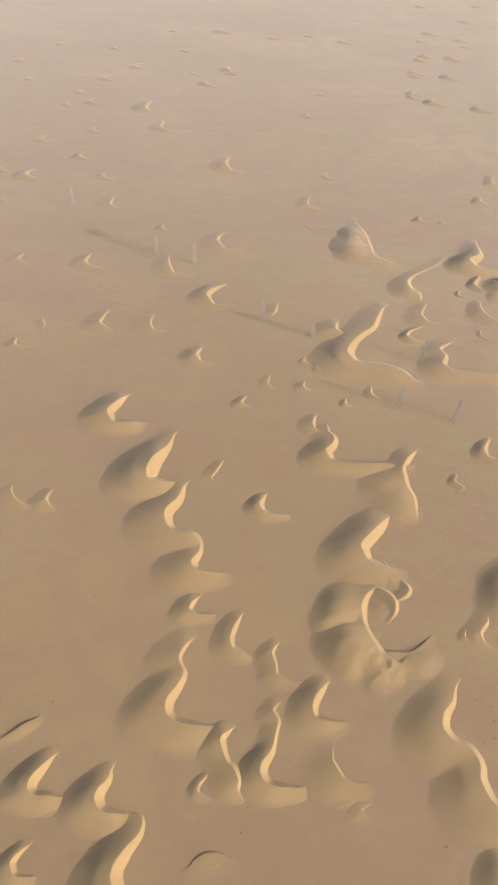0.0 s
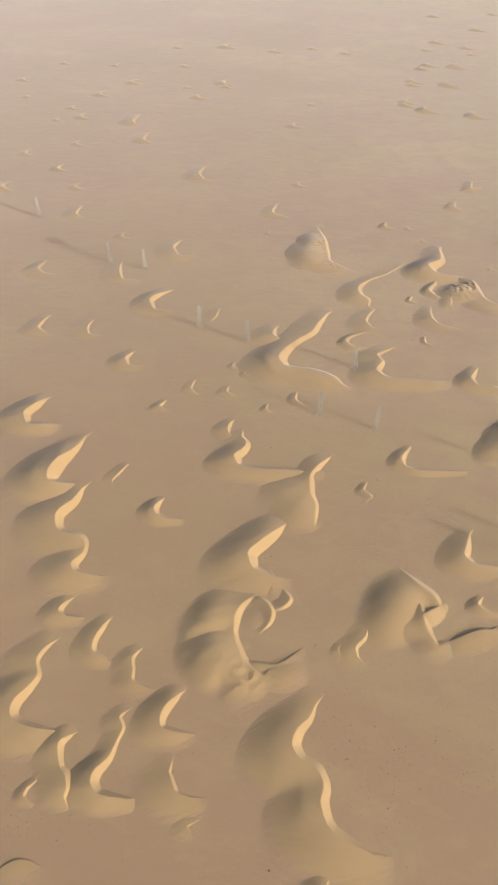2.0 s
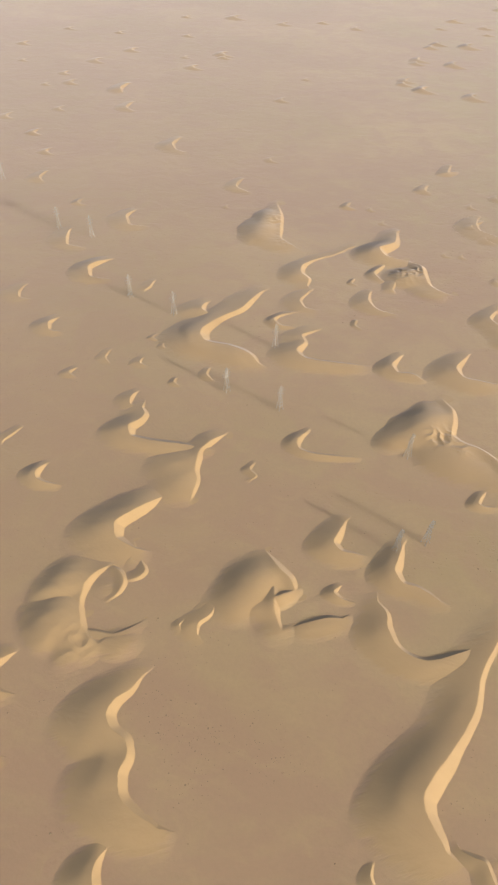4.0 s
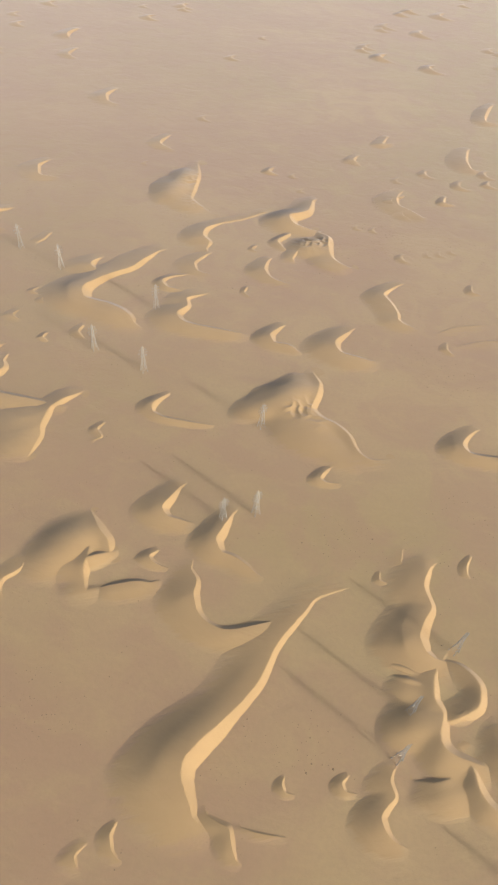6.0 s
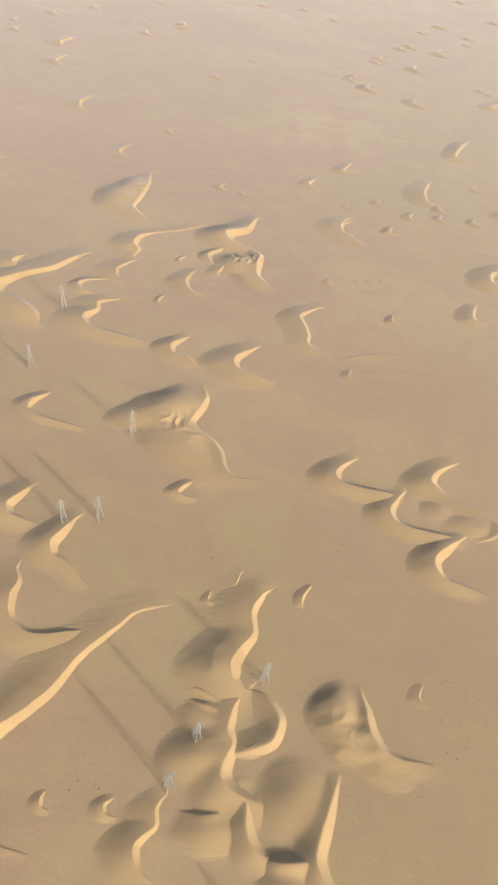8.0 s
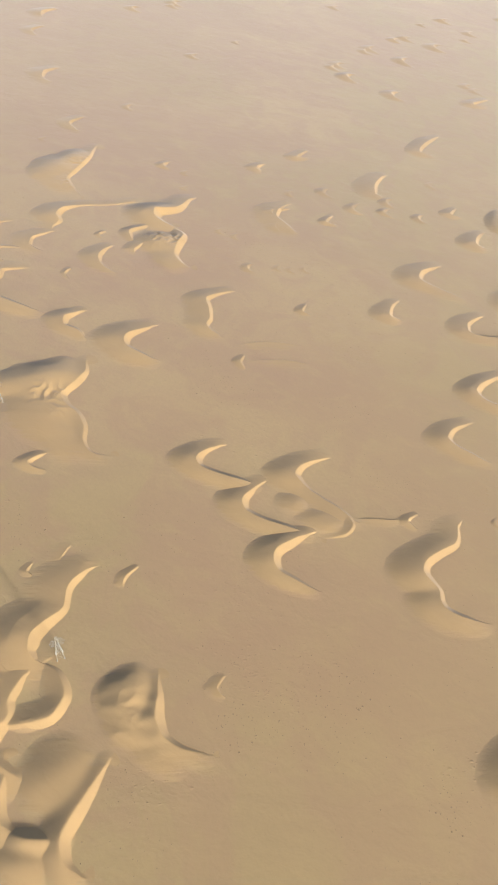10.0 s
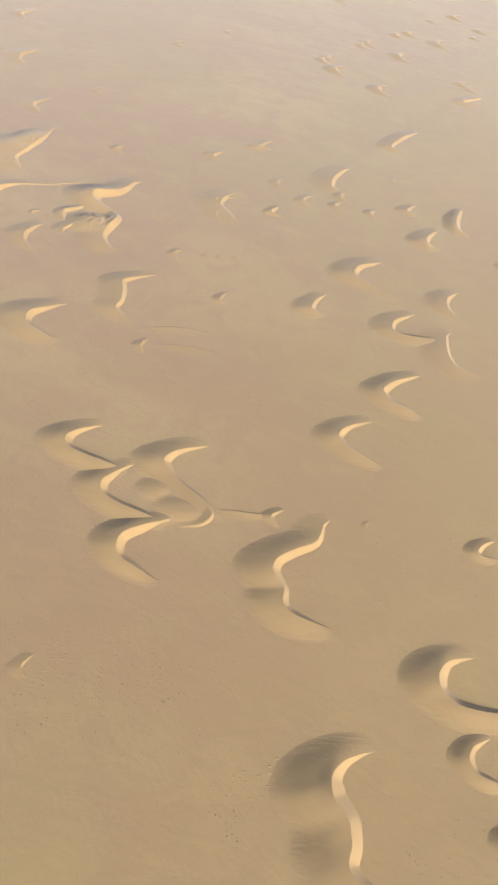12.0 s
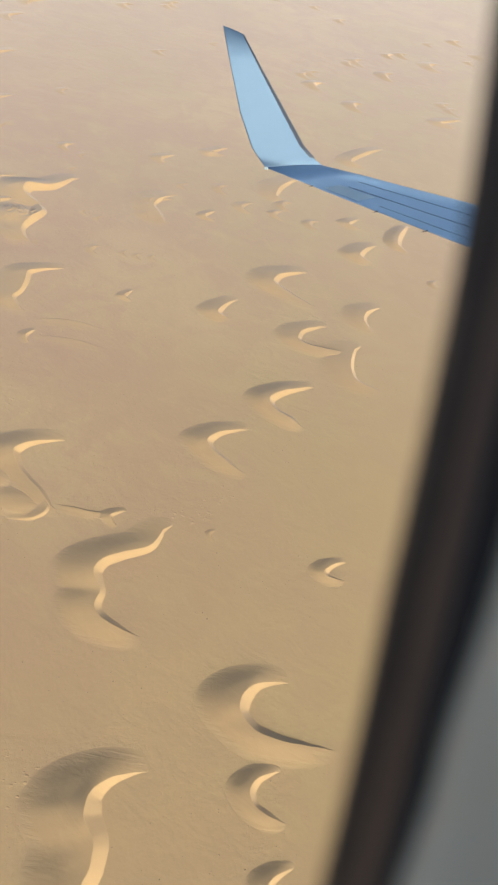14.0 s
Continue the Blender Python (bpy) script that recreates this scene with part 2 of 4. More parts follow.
def dune(reach, crest, lumpy=0.0, lift=0.06, wind=WIND, name="dune", label="", group="crescent dunes on the plain", split=True):
    """A dune: its brink runs over (x, y, height). Upwind of it lies a rounded back within reach, downwind falls the steep slip face.
    lumpy: how strongly the back is broken up by hummocks. lift: how much higher the back stands than the brink."""
    COUNT[0] += 1
    rng = np.random.default_rng(COUNT[0])
    c = np.array(crest, float)
    ca, sa = math.cos(wind), math.sin(wind)
    # the brink as a smooth line, in axes along (u) and across (v) the wind
    k = np.stack([c[:, 0] * ca + c[:, 1] * sa, -c[:, 0] * sa + c[:, 1] * ca, c[:, 2]], -1)
    k[:, 2] *= 0.89
    top = k[:, 2].max()
    reach = max(reach, 6.5 * top)
    arc = np.concatenate([[0], np.cumsum(np.hypot(*np.diff(k[:, :2], axis=0).T))])
    fine = max(arc[-1] / 150, 0.2)
    ss = np.linspace(0, arc[-1], max(12, int(arc[-1] / fine)))
    line = np.stack([blur(spline(ss, arc, k[:, i]), 0.042 * reach / fine + 0.8) for i in range(3)], -1)
    tang = np.gradient(line[:, :2], axis=0)
    tang /= np.hypot(*tang.T)[:, None] + 1e-9
    wob = blur(rng.normal(size=len(line)), 1.4 / fine)          # the brink is never quite even
    line[:, :2] += np.stack([-tang[:, 1], tang[:, 0]], -1) * (0.07 * top * wob / (np.abs(wob).max() + 1e-6))[:, None]
    # the back: an envelope of rounded mounds, one behind each stretch of the brink
    pick = line[np.linspace(0, len(line) - 1, int(np.clip(arc[-1] / 0.7, 16, 80))).astype(int)]
    su, sv, sh = pick[:, 0], pick[:, 1], np.maximum(pick[:, 2], 0.05)
    size = reach * (0.42 + 0.58 * np.sqrt(sh / top))
    power = sh.copy()

    def back(pu, pv):
        du, dv = pu[..., None] - (su + 0.02 * size), pv[..., None] - sv
        rho = (np.abs(du / np.where(du < 0, size, 0.4 * size)) ** 1.8 + np.abs(dv / np.where(dv > 0, 0.55 * size, 0.62 * size)) ** 1.8) ** 0.555
        bell = np.maximum(1 - rho ** 1.5, 0) ** (1.45 - 0.16 * np.tanh(dv / (0.25 * size)))          # crisp far side, soft near apron
        return (((power * bell) ** 7).sum(-1) / 3.0) ** (1 / 7)

    for _ in range(4):
        power = blur(np.clip(power * sh / np.maximum(back(su, sv), 0.02), 0.3 * sh, 1.5 * sh), 1.2)
    # the horns: past both ends the brink bends away downwind and dies out
    for first in (True, False):
        tip = line[0] if first else line[-1]
        way = (-tang[0] if first else tang[-1]) + np.array([0.7, 0.0])
        way /= np.hypot(*way) + 1e-9
        far = np.arange(fine, 0.6 * reach, max(fine, 0.4))[:, None]
        horn = np.concatenate([tip[:2] + far * way, np.zeros_like(far)], -1)
        line = np.concatenate([horn[::-1], line]) if first else np.concatenate([line, horn])
    tang = np.gradient(line[:, :2], axis=0)
    tang /= np.hypot(*tang.T)[:, None] + 1e-9
    step = float(np.clip(0.0022 * c[:, 1].mean(), 0.36, 1.3))
    gu = np.arange(line[:, 0].min() - 1.02 * reach, line[:, 0].max() + 0.1 * reach + top / REST, step)
    gv = np.arange(line[:, 1].min() - 0.66 * reach, line[:, 1].max() + 0.6 * reach, step)
    U, V = np.meshgrid(gu, gv)
    D2 = (U[..., None] - line[:, 0]) ** 2 + (V[..., None] - line[:, 1]) ** 2
    near = D2.argmin(-1)
    dist = np.sqrt(np.take_along_axis(D2, near[..., None], -1)[..., 0])
    Z = back(U, V)
    p, q = rng.uniform(0, 6.28, (2, 5))
    grain = sum(np.sin(U * math.cos(p[i]) * f + V * math.sin(p[i]) * f + q[i]) / (1 + 4 * f) for i, f in enumerate((0.15, 0.25, 0.4, 0.6, 0.9)))
    Z = Z * (1 + 0.06 * grain * np.clip(dist / (0.2 * reach), 0, 1))
    Z = Z * (1 + 1.3 * lift * np.clip(dist / (0.3 * reach), 0, 1) ** 2 * np.clip(Z / (0.8 * top), 0, 1))
    if lumpy:
        for i, f in enumerate((0.5, 0.8, 1.2)):
            Z = Z + 0.06 * lumpy * top * np.sin(U * f + 2 * np.sin(V * 0.3 + i)) * np.sin(V * f * 1.3 + i) * np.clip(Z / (0.4 * top), 0, 1) * np.clip(dist / 2, 0, 1)
    # the slip face falls square to the brink on the lee side
    edge = blur(back(line[:, 0], line[:, 1]), 1.0)
    lee = tang[near, 0] * (V - line[near, 1]) - tang[near, 1] * (U - line[near, 0]) > 0
    lee &= (near > 0) & (near < len(line) - 1)
    face = np.maximum(edge[near] - dist * REST, 0)
    Z = np.where(lee, np.minimum(face, Z), Z)
    snap = (dist < 0.52 * step) & (near > 1) & (near < len(line) - 2)          # grid points close to the brink lie on it
    U, V, Z = np.where(snap, line[near, 0], U), np.where(snap, line[near, 1], V), np.where(snap, edge[near], Z)
    slip = lee & ~snap & (edge[near] - dist * REST > -0.3 * step)
    Z = np.maximum(Z, 0)
    K = np.clip(Z / max(0.26 * top, 0.38), 0, 1)
    K[slip] = np.maximum(K, 0.8 * np.clip(edge[near] / (0.15 * top), 0, 1) * (Z > 0.02))[slip]
    pts = np.stack([U * ca - V * sa, U * sa + V * ca, Z - 0.035], -1)
    mid = np.array([c[:, 0].mean(), c[:, 1].mean(), 0])
    idx = np.arange(U.size).reshape(U.shape)
    quads = np.stack([idx[:-1, :-1], idx[:-1, 1:], idx[1:, 1:], idx[1:, :-1]], -1)
    four = [(slice(None, -1), slice(None, -1)), (slice(None, -1), slice(1, None)), (slice(1, None), slice(1, None)), (slice(1, None), slice(None, -1))]
    keep = np.maximum.reduce([Z[f] for f in four]) > 0.006          # nothing where no sand lies
    lit, free = sum(slip[f].astype(int) for f in four), sum((~snap[f]).astype(int) for f in four)
    lit = (lit > 0) & (2 * lit >= free)

    def sheet(title, chosen, at):
        used, faces = np.unique(quads[chosen], return_inverse=True)
        me = bpy.data.meshes.new(title)
        me.from_pydata((pts.reshape(-1, 3)[used] - at).tolist(), [], faces.reshape(-1, 4).tolist())
        me.polygons.foreach_set("use_smooth", [True] * len(me.polygons))
        me.attributes.new("cover", "FLOAT", "POINT").data.foreach_set("value", K.reshape(-1)[used].astype(np.float32))
        me.materials.append(SAND)
        ob = new(title, me)
        ob.shadow_terminator_geometry_offset = 0.6
        return ob

    if split:
        ob = new(name)
        faces_of = pieces(keep & lit)
        rest = keep & ~np.logical_or.reduce(faces_of) if faces_of else keep
        for title, chosen, words in [("windward_back", rest, "rounded shaded windward back")] + [("slip_face", one, "steep sunlit slip face") for one in faces_of]:
            if chosen.any():
                child = sheet(title, chosen, mid)
                child.parent = ob
                tagged(child, words)
    else:
        ob = sheet(name, keep, mid)
    ob.location = mid
    if not label:
        if len(crest) > 8:
            label = "long winding tan sand ridge with a bright slip face"
        elif lumpy:
            label = "broad hummocky tan sand dune with lumpy crest"
        elif top > 1.6:
            label = "large crescent dune of tan sand with bright slip face"
        else:
            label = "low crescent dune of tan sand on the plain"
    return tagged(ob, label, "sand dune", group)


def massif(name, label, bodies, rough=0.0, lumps=(), step=0.4, skirt=2.0, group="hummocky dunes"):
    """A compound dune. Each body is (mounds, brink, reach): rounded mounds (x, y, half length, half width, turn in degrees, height), a brink
    over (x, y, height) with the steep slip face on its left hand, and how far the ridge's own back reaches to its right.
    lumps: places (x, y, radius, strength) where the sand is heaped in small hummocks. skirt: how softly the mounds run out at their foot."""
    COUNT[0] += 1
    reach_all = [(x, y, 1.3 * max(p, q)) for mounds, _, _ in bodies for x, y, p, q, _, _ in mounds]
    reach_all += [(x, y, r) for _, brink, r in bodies for x, y, _ in brink]
    x0, x1 = min(x - r for x, y, r in reach_all) - 1, max(x + r for x, y, r in reach_all) + 1
    y0, y1 = min(y - r for x, y, r in reach_all) - 1, max(y + r for x, y, r in reach_all) + 1
    X, Y = np.meshgrid(np.arange(x0, x1, step), np.arange(y0, y1, step))
    warp = np.array([[noise.noise((p * 0.11, q * 0.11, 7.0 * COUNT[0])) for p in X[0]] for q in Y[:, 0]])
    H, owner = np.zeros_like(X), np.zeros(X.shape, int)

    def sample(F, px, py):
        fx, fy = np.clip((px - x0) / step, 0, F.shape[1] - 1.01), np.clip((py - y0) / step, 0, F.shape[0] - 1.01)
        i, j = fx.astype(int), fy.astype(int)
        a, b = fx - i, fy - j
        return F[j, i] * (1 - a) * (1 - b) + F[j, i + 1] * a * (1 - b) + F[j + 1, i] * (1 - a) * b + F[j + 1, i + 1] * a * b

    for number, (mounds, brink, reach) in enumerate(bodies, 1):
        heap = np.zeros_like(X)
        for mx, my, p, q, turn, tall in mounds:
            ca, sa = math.cos(radians(turn)), math.sin(radians(turn))
            rho = (((X - mx) * ca + (Y - my) * sa) / p) ** 2 + ((-(X - mx) * sa + (Y - my) * ca) / q) ** 2
            heap += (tall * np.maximum(1 - rho * (1 + 0.18 * warp), 0) ** skirt) ** 2
        B, cut = np.sqrt(heap), np.zeros(X.shape, bool)
        if brink:
            k = np.array(brink, float)
            u = np.concatenate([[0], np.cumsum(np.hypot(*np.diff(k[:, :2], axis=0).T))])
            uu = np.linspace(0, u[-1], max(12, int(u[-1] / 0.5)))
            line = np.stack([blur(spline(uu, u, k[:, i]), 2.0) for i in range(3)], -1)
            t = np.gradient(line[:, :2], axis=0)
            t /= np.hypot(*t.T)[:, None] + 1e-9
            far = np.arange(0.5, 0.7 * reach, 0.5)[:, None]
            flat = np.zeros_like(far)
            line = np.concatenate([np.concatenate([line[0, :2] - far * t[0], flat], -1)[::-1], line, np.concatenate([line[-1, :2] + far * t[-1], flat], -1)])
            t = np.gradient(line[:, :2], axis=0)
            t /= np.hypot(*t.T)[:, None] + 1e-9
            D2 = (X[..., None] - line[:, 0]) ** 2 + (Y[..., None] - line[:, 1]) ** 2
            near = D2.argmin(-1)
            dist = np.sqrt(np.take_along_axis(D2, near[..., None], -1)[..., 0])
            size = reach * (0.45 + 0.55 * np.sqrt(np.maximum(line[:, 2], 0) / line[:, 2].max()))
            back = (line[:, 2] * np.maximum(1 - (np.sqrt(D2) / size) ** 1.4, 0) ** 1.3).max(-1)
            for _ in range(3):
                back[1:-1, 1:-1] = (back[1:-1, 1:-1] * 4 + back[:-2, 1:-1] + back[2:, 1:-1] + back[1:-1, :-2] + back[1:-1, 2:]) / 8
            B = np.cbrt(B ** 3 + back ** 3)
            left = t[near, 0] * (Y - line[near, 1]) - t[near, 1] * (X - line[near, 0]) > 0
            left &= (near > 0) & (near < len(line) - 1)
            edge = blur(sample(B, line[:, 0] + 0.3 * t[:, 1], line[:, 1] - 0.3 * t[:, 0]), 1.5)
            ends = np.clip(np.minimum(near, len(line) - 1 - near) / max(5.0, 0.11 * len(line)), 0, 1)          # the face dies out towards both ends of the brink
            face = B + (np.minimum(np.maximum(edge[near] - dist * REST, 0), B) - B) * ends * ends * (3 - 2 * ends)
            cut = left & (face < B) & (dist < edge[near] / REST + 25)
            B = np.where(cut, face, B)
            cut &= face > 0.02
        over = B > H
        H, owner = np.where(over, B, H), np.where(over, number * cut, owner)
    slip = owner > 0
    if lumps:
        knob = np.array([[0.5 - 1.3 * abs(noise.noise((p * 0.19 + 0.08 * q, q * 0.24 - 0.06 * p, COUNT[0]))) + 0.15 * noise.noise((p * 0.7, q * 0.7, 3.0)) for p in X[0]] for q in Y[:, 0]])
        for lx, ly, r, much in lumps:
            H = H + much * knob * np.exp(-((X - lx) ** 2 + (Y - ly) ** 2) / r ** 2) * np.clip(H / 0.8, 0, 1) * ~slip
    if rough:
        ribs = np.array([[noise.noise((p * 0.10 + q * 0.05, q * 0.22 - p * 0.10, COUNT[0] + 9.0)) for p in X[0]] for q in Y[:, 0]])
        H = H + 0.4 * rough * ribs * np.clip(H / 1.2, 0, 1) * ~slip
    H = np.maximum(H, 0)
    ny, nx = X.shape
    idx = np.arange(nx * ny).reshape(ny, nx)
    quads = np.stack([idx[:-1, :-1], idx[:-1, 1:], idx[1:, 1:], idx[1:, :-1]], -1)
    corner = [F[a, b] for F in (H,) for a in (slice(None, -1), slice(1, None)) for b in (slice(None, -1), slice(1, None))]
    keep = np.maximum.reduce(corner) > 0.006
    sides = slip[:-1, :-1].astype(int) + slip[:-1, 1:] + slip[1:, :-1] + slip[1:, 1:]
    mid = np.array([X.mean(), Y.mean(), 0.0])
    pts = np.stack([X, Y, H - 0.035], -1).reshape(-1, 3)
    cover = np.clip(H / 0.75, 0, 1)
    cover[slip] = np.maximum(cover[slip], 0.8)
    root = new(name)
    most = np.maximum.reduce([owner[:-1, :-1], owner[:-1, 1:], owner[1:, :-1], owner[1:, 1:]])
    falls = [one for b in range(1, len(bodies) + 1) for one in pieces(keep & (sides >= 3) & (most == b))]
    sheets = [("windward_back", keep & ~np.logical_or.reduce(falls), "rounded hummocky windward back")]
    sheets += [("slip_face", one, "steep slip face") for one in falls]
    for title, chosen, words in sheets:
        if not chosen.any():
            continue
        used, faces = np.unique(quads[chosen], return_inverse=True)
        me = bpy.data.meshes.new(title)
        me.from_pydata((pts[used] - mid).tolist(), [], faces.reshape(-1, 4).tolist())
        me.polygons.foreach_set("use_smooth", [True] * len(me.polygons))
        me.attributes.new("cover", "FLOAT", "POINT").data.foreach_set("value", cover.reshape(-1)[used].astype(np.float32))
        me.materials.append(SAND)
        child = new(title, me)
        child.shadow_terminator_geometry_offset = 0.6
        child.parent = root
        tagged(child, words)
    root.location = mid
    return tagged(root, label, "sand dune", group)


def small_dune(x, y, size):
    """A little crescent dune far out on the plain."""
    rng = np.random.default_rng(int(x * 7 + y * 3) % 9973)
    s, ca, sa = 1.3 * size, math.cos(WIND), math.sin(WIND)
    tall = 0.085 * s * rng.uniform(0.8, 1.3)
    knots = []
    for a, b, k in ((0.30, 0.42, 0.1), (-0.02, 0.20, 0.75), (-0.12, 0.0, 1.0), (0.0, -0.22, 0.7), (0.35, -0.5, 0.1)):
        a, b = a * s * rng.uniform(0.8, 1.2), b * s * rng.uniform(0.8, 1.2)
        knots.append((x + a * ca - b * sa, y + a * sa + b * ca, tall * k))
    return dune(0.6 * s, knots, 0.0, 0.06, WIND, "dune", "small pale sand mound far out on the plain", "small far dunes", False)


dune(18.0, [(-55.9, 251.8, 0.6), (-60.5, 245.2, 2.4), (-63.6, 238.3, 2.5), (-60.5, 232.3, 1.8), (-52.3, 231.6, 1.8), (-44.6, 233.2, 0.3)])
dune(24.9, [(-27.4, 224.8, 0.4), (-29.8, 216.1, 1.5), (-36.3, 206.2, 3.7), (-38.4, 198.5, 4.0), (-37.6, 193.2, 3.2), (-33.6, 192.0, 2.8), (-26.9, 192.3, 0.9)])
dune(22.2, [(-19.6, 191.5, 0.5), (-22.1, 182.7, 2.1), (-27.4, 174.4, 2.7), (-26.6, 168.7, 2.3), (-23.8, 164.9, 2.0), (-14.3, 162.4, 2.0), (-10.6, 159.2, 1.0), (-10.8, 153.1, 1.3), (-13.9, 148.2, 2.1), (-12.5, 144.9, 2.0), (-7.1, 143.7, 1.5), (0.6, 143.3, 0.3)])
dune(10.4, [(-9.6, 131.9, 0.3), (-12.6, 128.5, 1.2), (-13.2, 125.9, 1.3), (-11.2, 124.4, 1.0), (-5.1, 124.1, 0.5)])
dune(10.2, [(8.0, 124.0, 0.3), (5.3, 119.0, 1.2), (3.8, 113.7, 1.2), (4.6, 110.3, 1.0), (8.8, 108.2, 0.8), (11.0, 106.9, 0.2)])
dune(20.8, [(-12.3, 112.5, 0.4), (-15.3, 108.2, 1.1), (-15.7, 104.2, 0.8), (-13.6, 100.2, 1.0), (-15.9, 94.1, 1.6), (-19.3, 88.6, 2.2), (-18.8, 84.3, 1.9), (-16.8, 82.6, 1.6), (-9.2, 80.4, 1.5), (-2.1, 80.2, 0.4)], lift=0.12)
dune(11.4, [(-55.9, 69.8, 0.3), (-58.9, 66.4, 1.5), (-62.4, 61.5, 2.0), (-62.2, 59.3, 2.0), (-60.7, 57.8, 1.4), (-55.2, 57.2, 1.4), (-51.9, 57.0, 0.2)])
dune(14.0, [(-35.8, 65.8, 0.3), (-36.5, 62.4, 1.2), (-39.5, 58.7, 2.1), (-39.6, 55.7, 2.2), (-37.3, 53.1, 1.6), (-34.1, 52.3, 1.6), (-29.9, 52.3, 0.4)])
dune(15.7, [(-28.7, 53.1, 0.2), (-23.6, 51.3, 0.5), (-23.5, 47.7, 0.9), (-28.8, 41.3, 2.1), (-31.4, 36.1, 2.5), (-30.8, 32.8, 2.5), (-26.9, 27.1, 1.7), (-20.6, 23.2, 0.5)])
dune(7.0, [(-58.1, 43.4, 0.2), (-61.2, 40.9, 0.9), (-62.7, 38.2, 1.2), (-61.2, 35.6, 1.0), (-55.6, 35.1, 0.4)])
dune(11.0, [(4.5, 79.3, 0.4), (1.2, 76.4, 1.6), (2.1, 71.9, 1.2), (3.6, 68.3, 1.1), (6.1, 66.0, 1.5), (7.5, 62.9, 1.5), (7.2, 59.6, 0.6)])
dune(4.8, [(-3.4, 63.9, 0.3), (-5.8, 61.2, 0.6), (-6.0, 59.1, 0.6), (-3.1, 57.6, 0.3)])
dune(9.8, [(21.4, 88.4, 0.3), (19.9, 86.2, 0.8), (21.7, 83.5, 0.7), (20.7, 78.0, 0.7), (18.9, 72.1, 1.2), (15.4, 67.8, 1.9), (15.2, 64.2, 1.9), (17.7, 61.6, 1.5), (21.5, 60.8, 1.4), (28.2, 60.6, 0.6)])
dune(15.7, [(40.2, 69.9, 0.4), (41.5, 67.4, 0.8), (43.5, 63.9, 0.8), (49.7, 62.3, 0.4)])
dune(12.7, [(40.5, 96.3, 0.4), (36.6, 92.3, 1.7), (34.6, 87.8, 1.6), (35.2, 84.2, 1.3), (38.7, 82.9, 1.2), (46.4, 82.5, 0.2)])
dune(9.9, [(22.1, 111.7, 0.3), (20.2, 108.4, 0.9), (21.4, 103.9, 0.7), (21.7, 100.1, 0.8), (24.9, 98.5, 0.6), (29.2, 97.5, 0.2)])
dune(22.7, [(90.4, 96.9, 0.3), (87.7, 91.1, 1.1), (82.2, 84.5, 2.2), (81.8, 79.9, 2.3), (84.5, 76.3, 2.0), (90.6, 73.3, 1.7), (92.2, 69.8, 1.7), (90.9, 63.1, 2.2), (92.7, 58.0, 1.9), (98.2, 53.7, 1.7), (107.3, 50.4, 0.7)], lift=0.12)
dune(10.6, [(46.7, 241.2, 0.4), (45.2, 237.3, 1.2), (45.8, 232.7, 0.8), (48.1, 231.1, 0.5)])
dune(17.9, [(52.5, 230.9, 0.8), (55.5, 226.2, 1.5), (54.4, 220.6, 1.9), (50.0, 215.0, 2.6), (52.1, 210.4, 1.9), (56.3, 209.0, 1.7), (67.6, 208.3, 1.8), (79.1, 208.6, 1.4), (90.6, 208.5, 0.6)])
dune(24.0, [(76.9, 175.9, 0.5), (70.9, 169.5, 2.4), (64.2, 162.8, 2.8), (60.9, 157.2, 3.0), (62.9, 151.8, 2.3), (67.7, 149.3, 1.8), (73.7, 147.4, 0.9)])
dune(11.5, [(110.7, 129.1, 0.3), (109.6, 123.7, 0.8), (105.4, 118.6, 0.9), (105.9, 114.5, 0.4)])
dune(10.1, [(19.0, 186.3, 0.3), (16.2, 181.0, 1.7), (17.0, 178.0, 1.4), (20.1, 176.0, 1.2), (28.0, 175.3, 0.5)])
dune(9.4, [(137.6, 227.0, 0.4), (133.1, 220.5, 1.5), (133.9, 215.9, 0.9), (136.1, 214.4, 0.2)])
dune(5.6, [(114.6, 202.7, 0.4), (113.3, 198.7, 0.7), (116.8, 195.4, 0.5), (114.2, 192.1, 0.2)])
dune(6.3, [(80.2, 265.4, 0.6), (79.9, 261.4, 0.8), (84.0, 257.6, 0.2)])
dune(3.7, [(64.7, 255.2, 0.6), (64.3, 252.3, 0.8), (67.3, 250.4, 0.3)])
dune(8.0, [(42.3, 268.4, 0.4), (42.0, 265.0, 0.8), (45.8, 263.1, 0.3)])
dune(7.0, [(22.8, 272.2, 0.4), (22.0, 266.1, 0.6), (25.8, 262.0, 0.2)])
dune(7.7, [(9.1, 254.4, 0.4), (6.9, 250.1, 1.0), (11.0, 248.0, 0.3)])
dune(13.3, [(-17.2, 295.9, 0.4), (-19.8, 289.6, 1.5), (-17.9, 284.9, 1.1), (-10.4, 284.0, 0.3)])
dune(15.7, [(-6.1, 364.0, 0.5), (-14.4, 355.8, 1.9), (-16.3, 349.8, 1.9), (-12.7, 342.2, 1.4), (-0.7, 341.3, 0.4)])
dune(13.9, [(-78.0, 328.3, 0.5), (-79.8, 322.2, 0.9), (-80.3, 317.2, 1.1), (-73.1, 311.4, 0.3)])
dune(15.6, [(-49.5, 324.2, 0.5), (-49.4, 316.6, 0.9), (-47.6, 313.0, 0.7), (-40.7, 311.8, 0.3)])
dune(6.8, [(-115.3, 318.7, 0.4), (-112.8, 312.2, 0.7), (-113.0, 309.4, 0.2)])
dune(7.3, [(-126.3, 298.4, 0.4), (-125.9, 293.5, 0.9), (-119.1, 291.6, 0.3)])
dune(9.4, [(29.2, 343.7, 0.5), (28.3, 337.0, 0.7), (26.0, 332.6, 0.2)])
